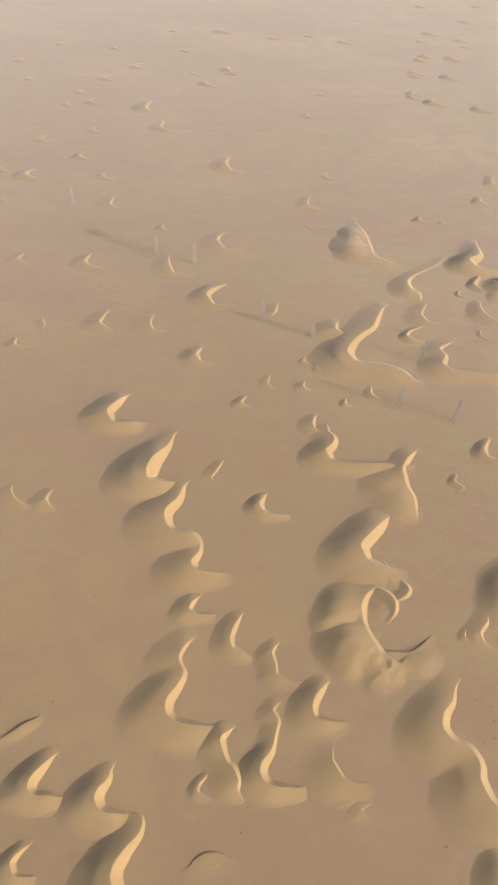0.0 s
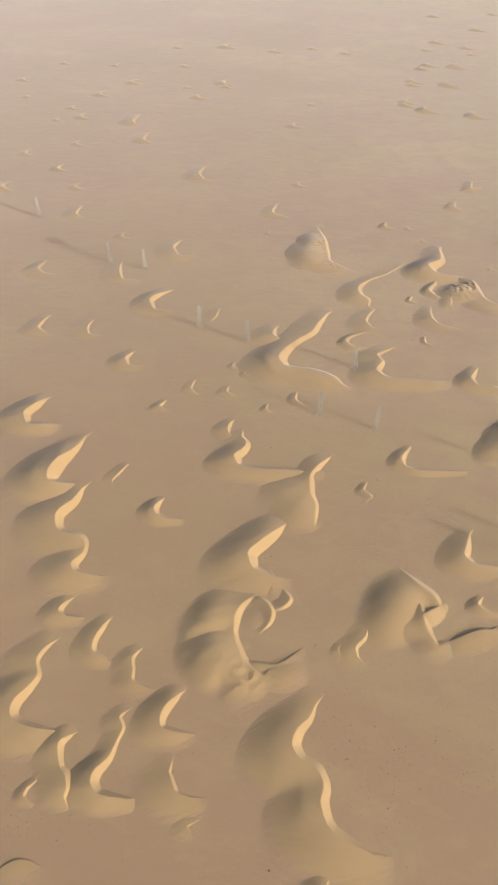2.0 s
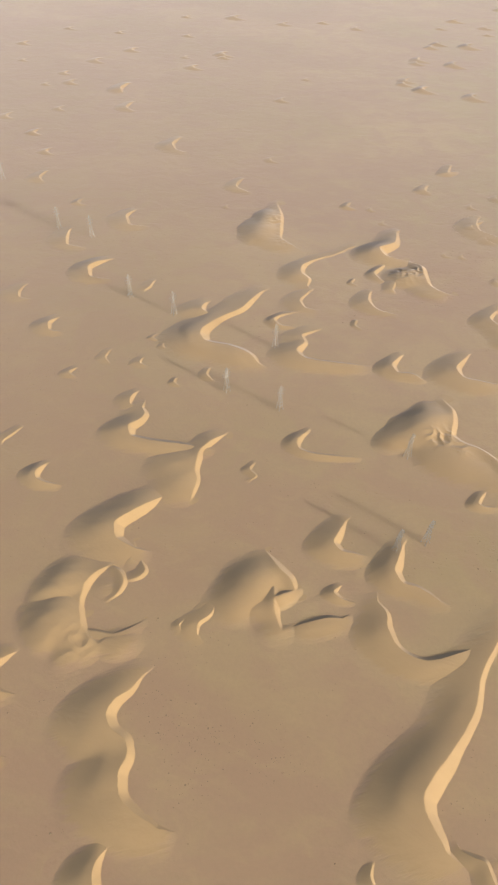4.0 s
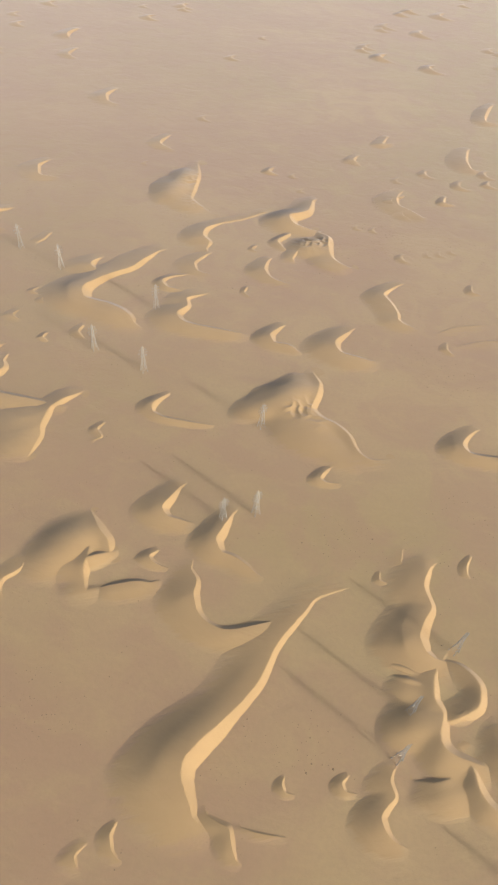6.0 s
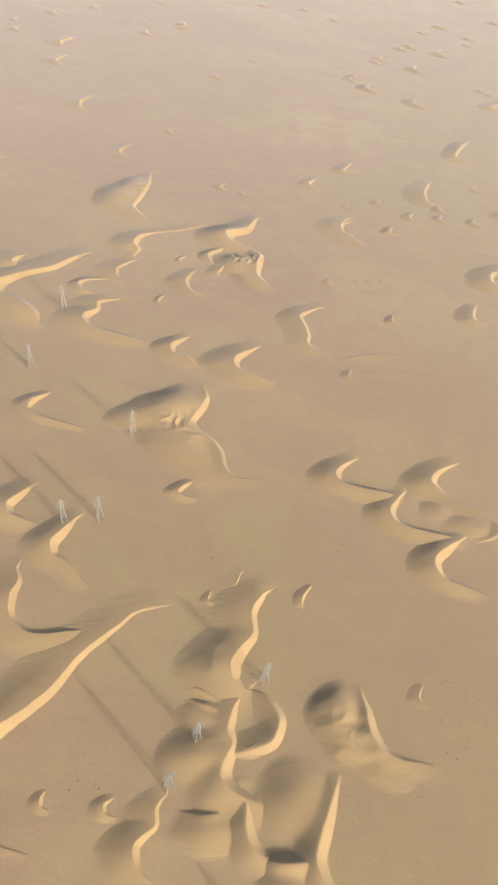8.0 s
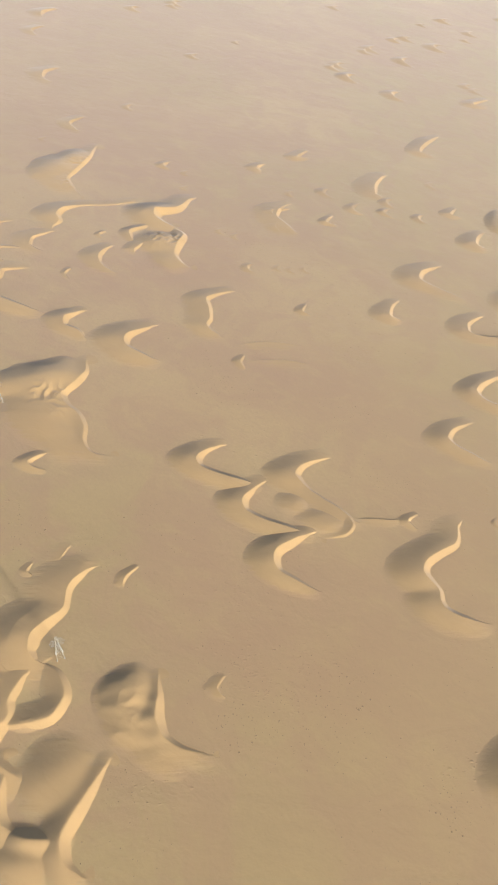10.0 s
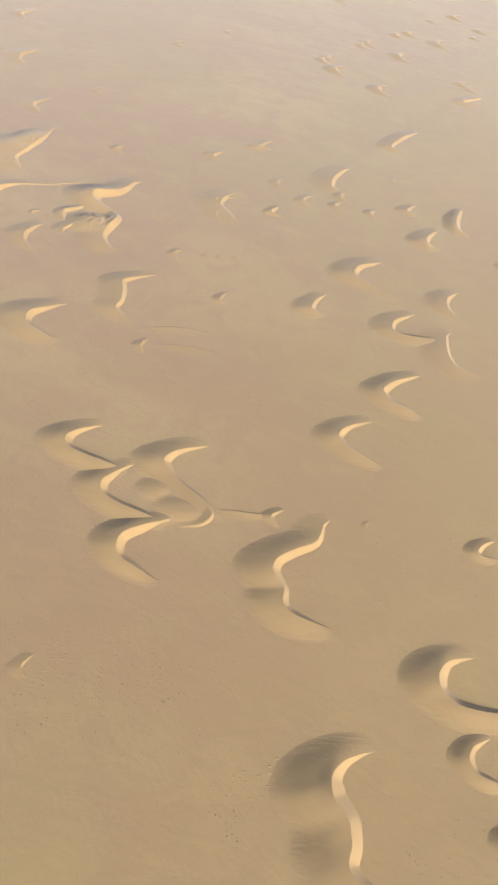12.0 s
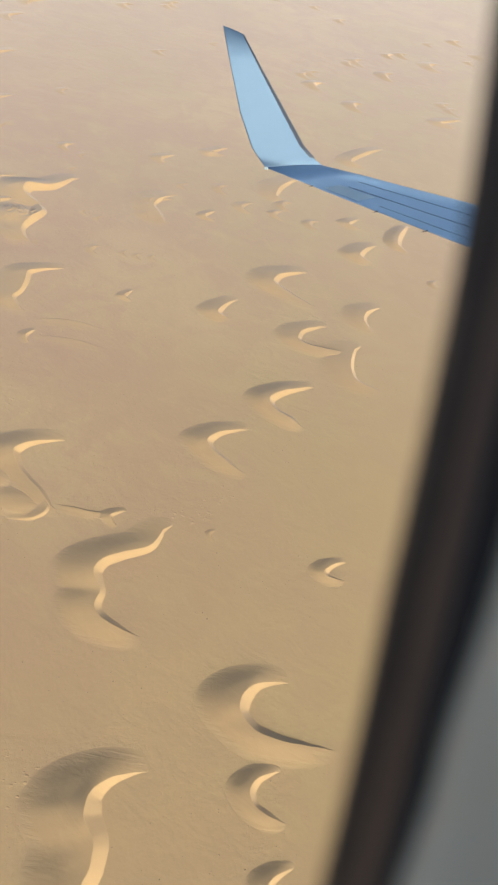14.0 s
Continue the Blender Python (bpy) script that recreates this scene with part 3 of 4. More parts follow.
dune(16.6, [(-9.2, 431.3, 0.5), (-11.8, 421.4, 1.3), (-7.4, 411.9, 1.1), (4.8, 411.2, 0.4)])
dune(15.6, [(-45.4, 396.6, 0.5), (-43.5, 384.4, 1.3), (-41.1, 378.3, 0.9), (-29.4, 375.7, 0.4)])
dune(13.6, [(-99.9, 394.4, 0.5), (-101.4, 385.6, 1.3), (-96.8, 381.0, 0.9), (-89.8, 379.5, 0.4)])
dune(9.7, [(-145.2, 392.2, 0.5), (-147.4, 385.9, 1.0), (-141.0, 382.6, 0.3)])
dune(13.2, [(-96.4, 481.4, 0.6), (-96.9, 470.7, 1.1), (-91.9, 465.5, 0.3)])
dune(17.3, [(-6.8, 566.4, 0.7), (-8.9, 552.1, 1.6), (-3.8, 543.5, 0.8), (3.5, 540.5, 0.4)])
dune(12.7, [(60.7, 497.2, 0.6), (58.4, 483.9, 1.2), (69.3, 477.2, 0.4)])
dune(13.5, [(-71.4, 643.9, 0.7), (-72.6, 629.0, 1.4), (-64.1, 623.2, 0.4)])
dune(17.1, [(-90.3, 693.6, 1.1), (-92.4, 676.8, 1.9), (-89.6, 671.2, 0.7)])
dune(18.3, [(152.3, 409.2, 0.5), (142.4, 398.2, 0.5), (126.6, 385.9, 0.7), (120.2, 375.6, 1.9), (121.1, 367.9, 2.1), (126.1, 363.8, 1.2), (125.6, 355.7, 0.5)])
dune(27.8, [(99.2, 345.2, 0.5), (93.4, 333.7, 1.6), (89.4, 323.6, 1.8), (81.4, 315.6, 1.8), (72.6, 303.1, 2.6), (69.7, 294.5, 3.6), (72.9, 287.8, 3.1), (77.9, 287.0, 2.6), (90.5, 285.4, 2.6), (102.4, 279.7, 1.8), (105.8, 275.0, 0.4)], lift=0.12)
dune(20.5, [(66.3, 326.0, 0.7), (65.2, 319.0, 2.0), (68.0, 316.8, 0.8)])
dune(15.6, [(127.7, 350.3, 0.5), (123.2, 337.3, 1.1), (125.5, 332.7, 0.9), (132.6, 330.9, 0.3)])
dune(7.4, [(124.4, 327.8, 0.4), (113.3, 321.8, 0.7), (109.8, 315.6, 1.3), (113.1, 312.0, 1.1), (121.5, 311.6, 0.4)])
dune(19.7, [(135.5, 310.7, 0.4), (127.5, 303.1, 1.3), (129.7, 298.3, 1.3), (126.0, 288.5, 2.3), (128.8, 284.3, 2.0), (135.4, 282.7, 1.6), (151.9, 282.2, 1.5), (164.3, 283.2, 0.3)])
dune(19.3, [(182.3, 433.8, 1.0), (180.8, 417.4, 2.5), (170.3, 404.4, 4.0), (173.8, 399.1, 2.9), (187.5, 396.2, 1.1)])
dune(10.8, [(183.0, 376.0, 0.7), (181.0, 368.3, 1.2), (179.1, 360.9, 0.7)])
dune(8.0, [(173.6, 388.0, 1.0), (167.8, 375.8, 1.4), (172.5, 370.3, 0.5)])
dune(14.6, [(165.0, 354.3, 0.7), (165.0, 343.7, 1.6), (168.8, 338.3, 1.1), (180.2, 334.5, 0.3)])
dune(4.0, [(157.9, 323.8, 0.7), (157.5, 319.2, 0.6), (161.4, 316.1, 0.3)])
dune(3.6, [(154.6, 368.3, 0.7), (153.4, 364.1, 0.7), (156.5, 362.2, 0.3)])
dune(13.0, [(183.6, 294.3, 0.6), (179.0, 283.9, 2.0), (181.3, 280.3, 1.4), (190.2, 279.7, 1.3), (195.4, 276.9, 0.3)])
dune(21.5, [(221.6, 302.5, 0.4), (213.9, 285.4, 2.4), (216.7, 281.5, 1.7), (224.4, 279.8, 1.7), (233.4, 279.4, 0.6)])
dune(8.8, [(206.1, 512.9, 0.6), (202.4, 504.0, 1.1), (208.9, 499.5, 0.3)])
dune(12.1, [(243.5, 460.6, 0.5), (235.7, 450.4, 1.6), (239.6, 447.3, 1.1), (244.7, 442.8, 1.0), (244.5, 434.9, 1.0), (249.8, 431.2, 0.3)])
dune(16.1, [(246.1, 353.0, 0.4), (239.2, 344.2, 1.1), (236.9, 338.4, 1.7), (242.1, 331.0, 1.5), (245.8, 323.3, 1.3), (246.0, 318.3, 1.3), (256.0, 313.4, 0.3)])
dune(8.3, [(138.0, 228.5, 0.4), (133.6, 220.8, 1.4), (133.9, 216.3, 1.1), (137.5, 214.1, 1.0), (150.9, 213.5, 0.9), (162.9, 214.5, 0.3)])
dune(7.4, [(221.7, 203.4, 0.3), (218.0, 198.3, 1.0), (217.1, 195.2, 1.1), (219.3, 194.1, 0.8), (224.7, 194.8, 0.3)])
dune(15.5, [(158.9, 176.4, 0.5), (155.6, 167.9, 1.9), (154.4, 163.5, 2.0), (157.6, 160.2, 1.5), (162.9, 159.9, 1.1), (166.0, 159.8, 0.3)])
dune(13.9, [(183.5, 168.5, 0.5), (180.9, 158.5, 2.1), (179.7, 153.8, 2.3), (182.5, 149.3, 1.6), (188.7, 148.1, 1.2), (193.8, 145.9, 1.0), (198.3, 142.9, 0.4)])
dune(5.6, [(158.1, 143.7, 0.3), (155.9, 140.5, 1.2), (158.6, 138.5, 0.8), (163.4, 137.6, 0.2)])
dune(9.8, [(141.9, 123.7, 0.3), (147.4, 126.2, 1.0), (154.6, 129.1, 1.1), (160.1, 129.9, 0.6)], wind=radians(95))
dune(17.2, [(172.8, 139.6, 0.4), (176.6, 134.8, 1.1), (177.1, 128.1, 1.7), (179.9, 122.6, 1.4), (184.7, 119.0, 1.2), (190.1, 117.7, 1.2), (197.1, 119.6, 1.2), (202.7, 122.2, 1.2), (208.5, 125.3, 0.5)], lift=0.12)
dune(26.6, [(231.2, 143.4, 0.3), (222.0, 137.1, 0.6), (219.3, 131.2, 0.8), (214.2, 122.6, 1.2), (210.4, 114.2, 1.3), (207.5, 102.3, 1.7), (200.9, 90.9, 1.9), (195.8, 83.4, 2.9), (190.6, 76.2, 3.3), (188.1, 70.0, 3.3), (189.8, 65.7, 2.5), (193.2, 60.6, 1.9), (195.4, 57.0, 0.7)], lift=0.08)
dune(13.0, [(93.1, 42.5, 0.3), (91.4, 39.0, 1.4), (91.5, 35.1, 1.8), (94.0, 31.5, 1.3), (97.1, 30.0, 0.3)])
dune(10.0, [(108.5, 30.9, 0.3), (108.5, 28.3, 0.9), (110.1, 24.9, 0.8), (112.0, 23.3, 0.3)])
dune(7.6, [(199.0, 59.2, 0.4), (202.9, 57.8, 0.9), (206.7, 56.6, 1.0), (208.3, 52.6, 0.9), (210.3, 49.5, 0.3)])
dune(5.1, [(209.8, 58.0, 0.2), (214.9, 57.7, 0.4), (223.1, 58.2, 0.2)])
dune(4.3, [(220.6, 73.9, 0.2), (220.3, 72.0, 0.7), (221.2, 70.3, 0.6), (223.8, 70.1, 0.2)])
dune(5.2, [(240.5, 78.7, 0.2), (238.9, 76.2, 0.8), (239.8, 74.6, 0.7), (243.0, 74.3, 0.2)])
dune(12.6, [(255.0, 83.7, 0.3), (254.3, 79.8, 0.9), (255.9, 76.4, 0.8), (253.1, 72.4, 1.2), (251.7, 69.0, 1.5), (253.4, 65.9, 1.3), (257.3, 63.5, 0.5)])
dune(22.7, [(266.1, 161.8, 0.6), (263.8, 156.2, 1.6), (264.0, 150.2, 1.5), (266.4, 145.1, 1.4), (263.6, 136.9, 2.3), (262.2, 129.7, 2.8), (264.4, 125.3, 2.1), (268.8, 123.9, 1.1)], lift=0.2)
dune(3.8, [(246.1, 154.5, 0.3), (246.2, 151.5, 0.6), (248.6, 150.9, 0.4)])
dune(4.8, [(282.2, 170.1, 0.4), (280.5, 165.1, 0.7), (280.9, 161.8, 0.4)])
dune(7.7, [(254.4, 166.5, 0.3), (254.4, 164.3, 0.4), (254.3, 161.6, 0.3)])
dune(5.9, [(329.4, 144.8, 0.3), (329.1, 140.8, 0.5), (331.4, 139.3, 0.3)])
dune(15.4, [(287.1, 242.4, 0.5), (282.0, 236.0, 1.3), (280.4, 229.7, 2.2), (282.9, 227.1, 1.7), (287.8, 226.4, 1.6), (300.8, 227.5, 1.6), (309.2, 229.0, 0.6)])
dune(14.3, [(312.2, 231.6, 0.5), (309.2, 224.9, 1.3), (307.6, 217.6, 2.1), (310.2, 214.3, 1.6), (316.2, 213.0, 1.5), (328.5, 213.8, 1.5), (338.4, 215.1, 0.5)])
dune(17.6, [(332.9, 257.5, 0.5), (324.9, 248.2, 1.5), (323.5, 241.6, 2.2), (326.9, 239.4, 1.6), (332.8, 236.7, 1.0), (339.7, 234.7, 1.0), (347.7, 233.0, 1.0), (355.1, 230.2, 0.4)])
dune(13.5, [(340.5, 216.4, 0.6), (333.2, 207.8, 2.0), (329.1, 200.8, 2.3), (329.5, 196.8, 2.3), (332.9, 193.2, 1.6), (340.4, 191.9, 1.4), (350.4, 191.5, 0.2)])
dune(5.0, [(355.4, 231.6, 0.1), (362.3, 234.9, 0.4), (369.2, 237.7, 0.4), (375.1, 241.1, 0.1)], wind=radians(98))
dune(5.9, [(379.5, 245.6, 0.3), (376.8, 240.7, 0.9), (380.4, 238.8, 0.4)])
dune(18.2, [(397.9, 248.4, 0.6), (398.7, 239.2, 1.4), (391.7, 229.6, 1.9), (387.8, 222.8, 2.1), (387.9, 217.9, 2.4), (392.3, 214.9, 1.7), (396.0, 212.5, 1.3), (396.9, 208.0, 1.9), (400.4, 205.2, 1.7), (407.8, 205.2, 1.4), (415.5, 206.7, 0.2)])
dune(15.8, [(444.4, 172.8, 0.3), (438.4, 165.8, 1.7), (436.8, 158.9, 3.1), (438.7, 154.8, 3.7), (442.9, 152.6, 3.2), (446.6, 150.1, 3.0), (449.1, 145.4, 2.7), (449.8, 140.5, 2.6), (454.7, 137.1, 2.5), (462.1, 137.6, 0.5)])
dune(16.4, [(467.5, 222.1, 0.4), (461.2, 216.8, 1.5), (459.2, 210.4, 2.6), (460.4, 206.7, 2.6), (464.3, 204.3, 1.9), (469.4, 203.4, 1.9), (479.7, 206.4, 1.3), (491.7, 212.1, 0.2)])
dune(7.4, [(480.5, 196.4, 0.4), (476.7, 191.3, 1.2), (476.6, 187.4, 1.5), (479.6, 184.9, 1.1), (483.9, 184.6, 1.1), (488.9, 185.6, 0.2)])
dune(7.3, [(497.0, 176.4, 0.3), (494.1, 172.1, 1.1), (493.7, 169.1, 1.3), (496.2, 167.7, 0.9), (502.1, 168.4, 0.4)])
dune(7.9, [(464.6, 278.7, 0.4), (461.4, 274.0, 1.0), (460.7, 270.2, 1.2), (463.8, 269.5, 0.8), (467.5, 271.0, 0.3)])
dune(15.0, [(393.5, 314.3, 0.5), (386.3, 304.8, 1.4), (385.2, 298.1, 1.9), (389.3, 295.7, 1.3), (396.6, 294.0, 1.3), (407.0, 292.9, 0.3)])
dune(14.6, [(405.2, 360.4, 0.6), (396.4, 348.4, 1.7), (394.2, 339.5, 2.0), (400.5, 335.7, 1.4), (408.8, 335.4, 1.4), (414.8, 334.3, 0.3)])
dune(15.6, [(387.2, 409.2, 0.6), (381.1, 397.8, 1.4), (382.3, 390.9, 1.6), (388.9, 390.1, 1.2), (397.0, 392.9, 1.2), (404.9, 396.7, 1.1)])
dune(18.9, [(411.1, 404.2, 0.8), (414.2, 392.8, 1.4), (421.9, 382.4, 1.2), (434.2, 383.0, 0.3)])
dune(16.7, [(405.3, 448.1, 0.4), (402.5, 439.6, 1.3), (404.1, 432.0, 1.3), (411.1, 427.0, 0.3)])
dune(14.5, [(337.1, 395.9, 0.4), (335.4, 387.2, 1.2), (336.3, 380.5, 1.6), (342.5, 380.5, 0.3)])
dune(19.8, [(352.7, 448.2, 0.7), (344.6, 435.8, 1.8), (345.1, 427.9, 2.0), (352.6, 425.6, 1.4), (373.1, 423.5, 0.3)])
dune(16.7, [(375.4, 510.9, 0.5), (372.7, 500.5, 1.5), (373.2, 492.7, 1.9), (379.8, 492.0, 0.4)])
dune(9.8, [(383.3, 550.8, 0.8), (383.7, 536.0, 2.0), (387.0, 525.2, 1.8), (394.0, 521.5, 0.6)])
dune(11.0, [(351.8, 534.1, 0.5), (350.0, 524.2, 1.3), (356.3, 524.7, 0.4)])
dune(6.3, [(289.0, 363.7, 0.4), (289.1, 357.7, 1.0), (293.5, 357.1, 0.3)])
dune(20.9, [(241.4, 465.3, 0.5), (239.4, 454.1, 1.5), (240.6, 447.6, 1.2), (246.5, 443.5, 1.2), (252.3, 440.1, 1.1), (258.3, 436.3, 0.3)])
dune(7.5, [(273.7, 469.5, 0.5), (272.6, 460.4, 1.2), (279.3, 460.6, 0.4)])
dune(19.7, [(291.6, 551.4, 0.8), (290.0, 532.6, 1.6), (293.4, 520.3, 1.1), (298.2, 519.5, 0.4)])
dune(14.9, [(316.9, 653.9, 0.6), (311.5, 637.2, 1.5), (309.0, 614.0, 1.5), (318.4, 614.2, 0.5)])
dune(12.0, [(227.2, 554.5, 0.6), (223.7, 539.3, 1.4), (230.9, 544.2, 0.5)])
dune(11.6, [(206.7, 513.0, 0.5), (204.4, 503.7, 1.3), (207.6, 502.9, 0.4)])
dune(15.7, [(345.7, 777.4, 0.7), (335.0, 754.8, 1.7), (345.7, 758.0, 0.6)])
dune(10.5, [(-82.2, 184.3, 0.5), (-83.0, 179.9, 1.0), (-80.3, 176.5, 0.5)])
dune(8.4, [(-100.6, 185.6, 0.5), (-97.3, 180.3, 0.7), (-91.4, 176.8, 0.4)])
dune(6.0, [(-75.3, 75.1, 0.3), (-72.3, 77.3, 0.5), (-68.1, 80.4, 0.7), (-64.5, 82.2, 0.3)], wind=radians(100))
dune(8.3, [(-2.5, 206.1, 0.4), (-4.6, 201.6, 0.7), (-7.1, 197.1, 0.4)])
dune(8.0, [(-7.8, 37.6, 0.2), (-5.8, 40.0, 0.3), (-1.8, 41.7, 0.5), (3.0, 41.3, 0.3), (5.7, 40.3, 0.1)], wind=radians(95))
dune(5.3, [(173.0, 51.0, 0.3), (172.4, 47.7, 0.8), (173.9, 44.7, 0.6), (176.6, 42.9, 0.3)])
dune(6.9, [(165.4, 43.5, 0.3), (164.1, 40.9, 0.5), (166.1, 38.3, 0.2)])
dune(5.0, [(100.3, 119.8, 0.3), (98.6, 117.1, 0.6), (100.0, 114.7, 0.3)])
dune(7.5, [(51.8, 56.0, 0.1), (48.6, 54.1, 0.4), (50.6, 51.8, 0.1)])
dune(8.7, [(267.7, 312.1, 0.1), (275.4, 318.6, 0.3), (286.7, 324.9, 0.3), (298.9, 328.5, 0.1)], wind=radians(95))
dune(7.9, [(278.2, 303.3, 0.1), (287.5, 309.5, 0.25), (297.4, 313.9, 0.3), (306.4, 316.4, 0.1)], wind=radians(95))
dune(6.0, [(273.8, 304.3, 0.4), (273.8, 299.9, 0.8), (276.4, 297.3, 0.4)])
dune(4.9, [(262.1, 393.5, 0.2), (262.0, 389.6, 0.5), (265.3, 388.4, 0.3)])
dune(4.9, [(269.9, 396.4, 0.2), (269.7, 392.5, 0.5), (273.0, 391.3, 0.3)])
dune(5.0, [(277.4, 402.0, 0.2), (277.2, 398.0, 0.5), (280.5, 396.8, 0.3)])
small_dune(-146.9, 688.8, 13.7)
small_dune(-10.1, 811.1, 17.0)
small_dune(-33.9, 759.1, 14.9)
small_dune(-23.0, 967.1, 19.4)
small_dune(44.0, 951.3, 16.3)
small_dune(-115.3, 805.8, 15.5)
small_dune(-143.6, 760.3, 16.0)
small_dune(-134.4, 556.7, 11.8)
small_dune(-170.8, 515.6, 15.8)
small_dune(-246.2, 805.9, 14.1)
small_dune(-162.9, 714.6, 11.8)
small_dune(-174.1, 588.9, 12.2)
small_dune(-109.1, 520.1, 11.3)
small_dune(-132.9, 615.3, 10.6)
small_dune(-52.3, 437.8, 9.3)
small_dune(-193.2, 523.9, 9.4)
small_dune(-179.4, 471.5, 7.9)
small_dune(279.1, 1165.2, 15.8)
small_dune(373.7, 1186.4, 16.1)
small_dune(331.1, 1084.8, 18.3)
small_dune(262.1, 1012.3, 17.3)
small_dune(299.9, 987.0, 16.9)
small_dune(236.8, 903.3, 15.8)
small_dune(272.4, 900.2, 21.5)
small_dune(211.9, 835.4, 17.5)
small_dune(250.6, 825.2, 18.7)
small_dune(213.3, 735.8, 18.4)
small_dune(262.7, 722.6, 18.2)
small_dune(196.3, 761.4, 15.1)
small_dune(72.8, 678.8, 12.6)
small_dune(-85.6, 957.3, 11.8)
small_dune(-150.4, 870.9, 11.0)
small_dune(-215.6, 875.0, 12.3)
small_dune(-65.2, 874.9, 12.4)
small_dune(-50.1, 792.6, 10.2)
small_dune(-222.6, 745.8, 9.7)
small_dune(-170.2, 677.5, 9.0)
small_dune(147.3, 467.6, 10.1)
small_dune(164.2, 465.8, 6.7)
small_dune(173.1, 446.1, 5.7)
small_dune(226.9, 409.1, 6.1)
small_dune(239.0, 483.3, 7.6)
small_dune(79.3, 538.5, 9.4)
small_dune(57.7, 450.4, 5.8)
small_dune(44.2, 288.0, 5.8)
small_dune(52.1, 281.4, 6.3)
small_dune(260.1, 500.0, 10.8)
small_dune(285.6, 490.4, 11.4)
small_dune(324.0, 801.6, 15.2)
small_dune(305.0, 513.4, 10.9)
small_dune(247.1, 381.4, 8.4)
small_dune(208.5, 823.4, 14.1)
small_dune(193.0, 751.2, 13.3)
small_dune(227.4, 886.8, 13.6)
small_dune(137.1, 949.1, 14.8)
small_dune(333.3, 794.1, 13.1)
small_dune(90.7, 744.5, 8.0)
small_dune(92.7, 967.4, 12.5)
small_dune(306.6, 498.5, 9.3)
small_dune(330.9, 504.8, 10.0)
small_dune(215.4, 409.4, 5.7)
small_dune(177.4, 394.6, 9.3)
small_dune(242.9, 971.5, 11.9)
small_dune(300.1, 955.0, 11.5)
small_dune(329.0, 561.0, 8.3)
small_dune(-6.4, 799.4, 12.5)
small_dune(414.7, 258.1, 4.1)
small_dune(424.6, 498.3, 7.2)

# ---- compound dunes ----
massif("hummocky_dune", "broad tan dune of fused hummocks with a scooped bowl", [
    ([(50.6, 129.5, 15, 13, 35, 2.0), (44.4, 123.0, 11, 10, 20, 1.2)], [(66.1, 139.1, 0.3), (60.6, 134.2, 1.0), (57.9, 128.3, 1.3), (57.7, 122.9, 1.2), (59.2, 119.0, 0.4)], 9),
    ([(51.1, 111.4, 17, 16, 10, 2.5), (60.7, 103.8, 9, 13, 0, 1.2), (67.1, 104.0, 7, 10, 0, 0.8), (77.0, 105.9, 12, 8, 5, 0.9)], [(57.5, 122.1, 0.3), (59.1, 117.1, 0.9), (61.6, 112.2, 0.9), (64.5, 108.8, 0.5), (67.3, 106.9, 0.1)], 7),
    ([(66.3, 128.8, 7, 6, 0, 0.5)], [(65.5, 138.5, 0.4), (69.6, 136.2, 1.0), (72.5, 131.5, 1.1), (72.1, 127.2, 0.7), (69.8, 123.9, 0.2)], 6),
    ([], [(63.7, 110.1, 0.2), (68.5, 109.8, 0.7), (73.7, 109.5, 0.7), (79.7, 112.6, 0.5), (84.6, 117.2, 0.1)], 5),
    ([], [(71.7, 149.8, 0.3), (73.1, 146.1, 0.9), (72.3, 142.3, 0.8), (75.2, 141.3, 0.3)], 6),
    ([], [(77.2, 142.2, 0.3), (79.8, 137.9, 0.9), (76.9, 134.0, 0.7), (73.2, 132.6, 0.2)], 6)], 0.45, [(63.9, 103.9, 9, 0.5)])
massif("hummocky_dune", "peaked tan dune with a branching star of crests", [
    ([(124, 140, 21, 15, 40, 2.6), (119, 130, 15, 12, 20, 1.3)], [(128.6, 153.2, 0.4), (133.5, 147.1, 1.7), (138.1, 143.5, 1.7), (140.5, 139.0, 0.5)], 8),
    ([(128, 131, 13, 11, 20, 1.3), (135, 123, 11, 10, 0, 0.8)], [(130.9, 141.6, 0.6), (132.8, 137.0, 2.0), (133.1, 132.5, 2.0), (133.5, 129.2, 1.4), (135.1, 125.3, 0.3)], 8),
    ([], [(127.9, 132.9, 0.3), (133.6, 134.6, 2.3), (137.2, 136.8, 1.8), (140.5, 139.1, 0.3)], 6)], 0.2)
massif("hummocky_dune", "large domed tan dune with crumpled lumps at its crest", [
    ([(195, 241, 24, 15.5, 45, 3.3), (182, 231, 17, 10, 38, 1.5), (205, 224, 26, 19, -35, 2.0), (223, 212, 16, 11, -35, 0.9)], [(206.0, 261.3, 0.3), (209.5, 253.9, 1.2), (209.1, 245.2, 1.4), (207.7, 237.1, 1.6), (212.9, 231.5, 1.4), (219.7, 229.5, 1.3), (227.0, 224.0, 1.2), (232.3, 215.2, 0.9), (238.3, 212.1, 0.6), (246.4, 214.5, 0.1)], 10)],
    0.2, [(205, 235, 6, 1.1), (199, 231, 5, 0.8), (212, 226, 4, 0.7)], skirt=1.5)
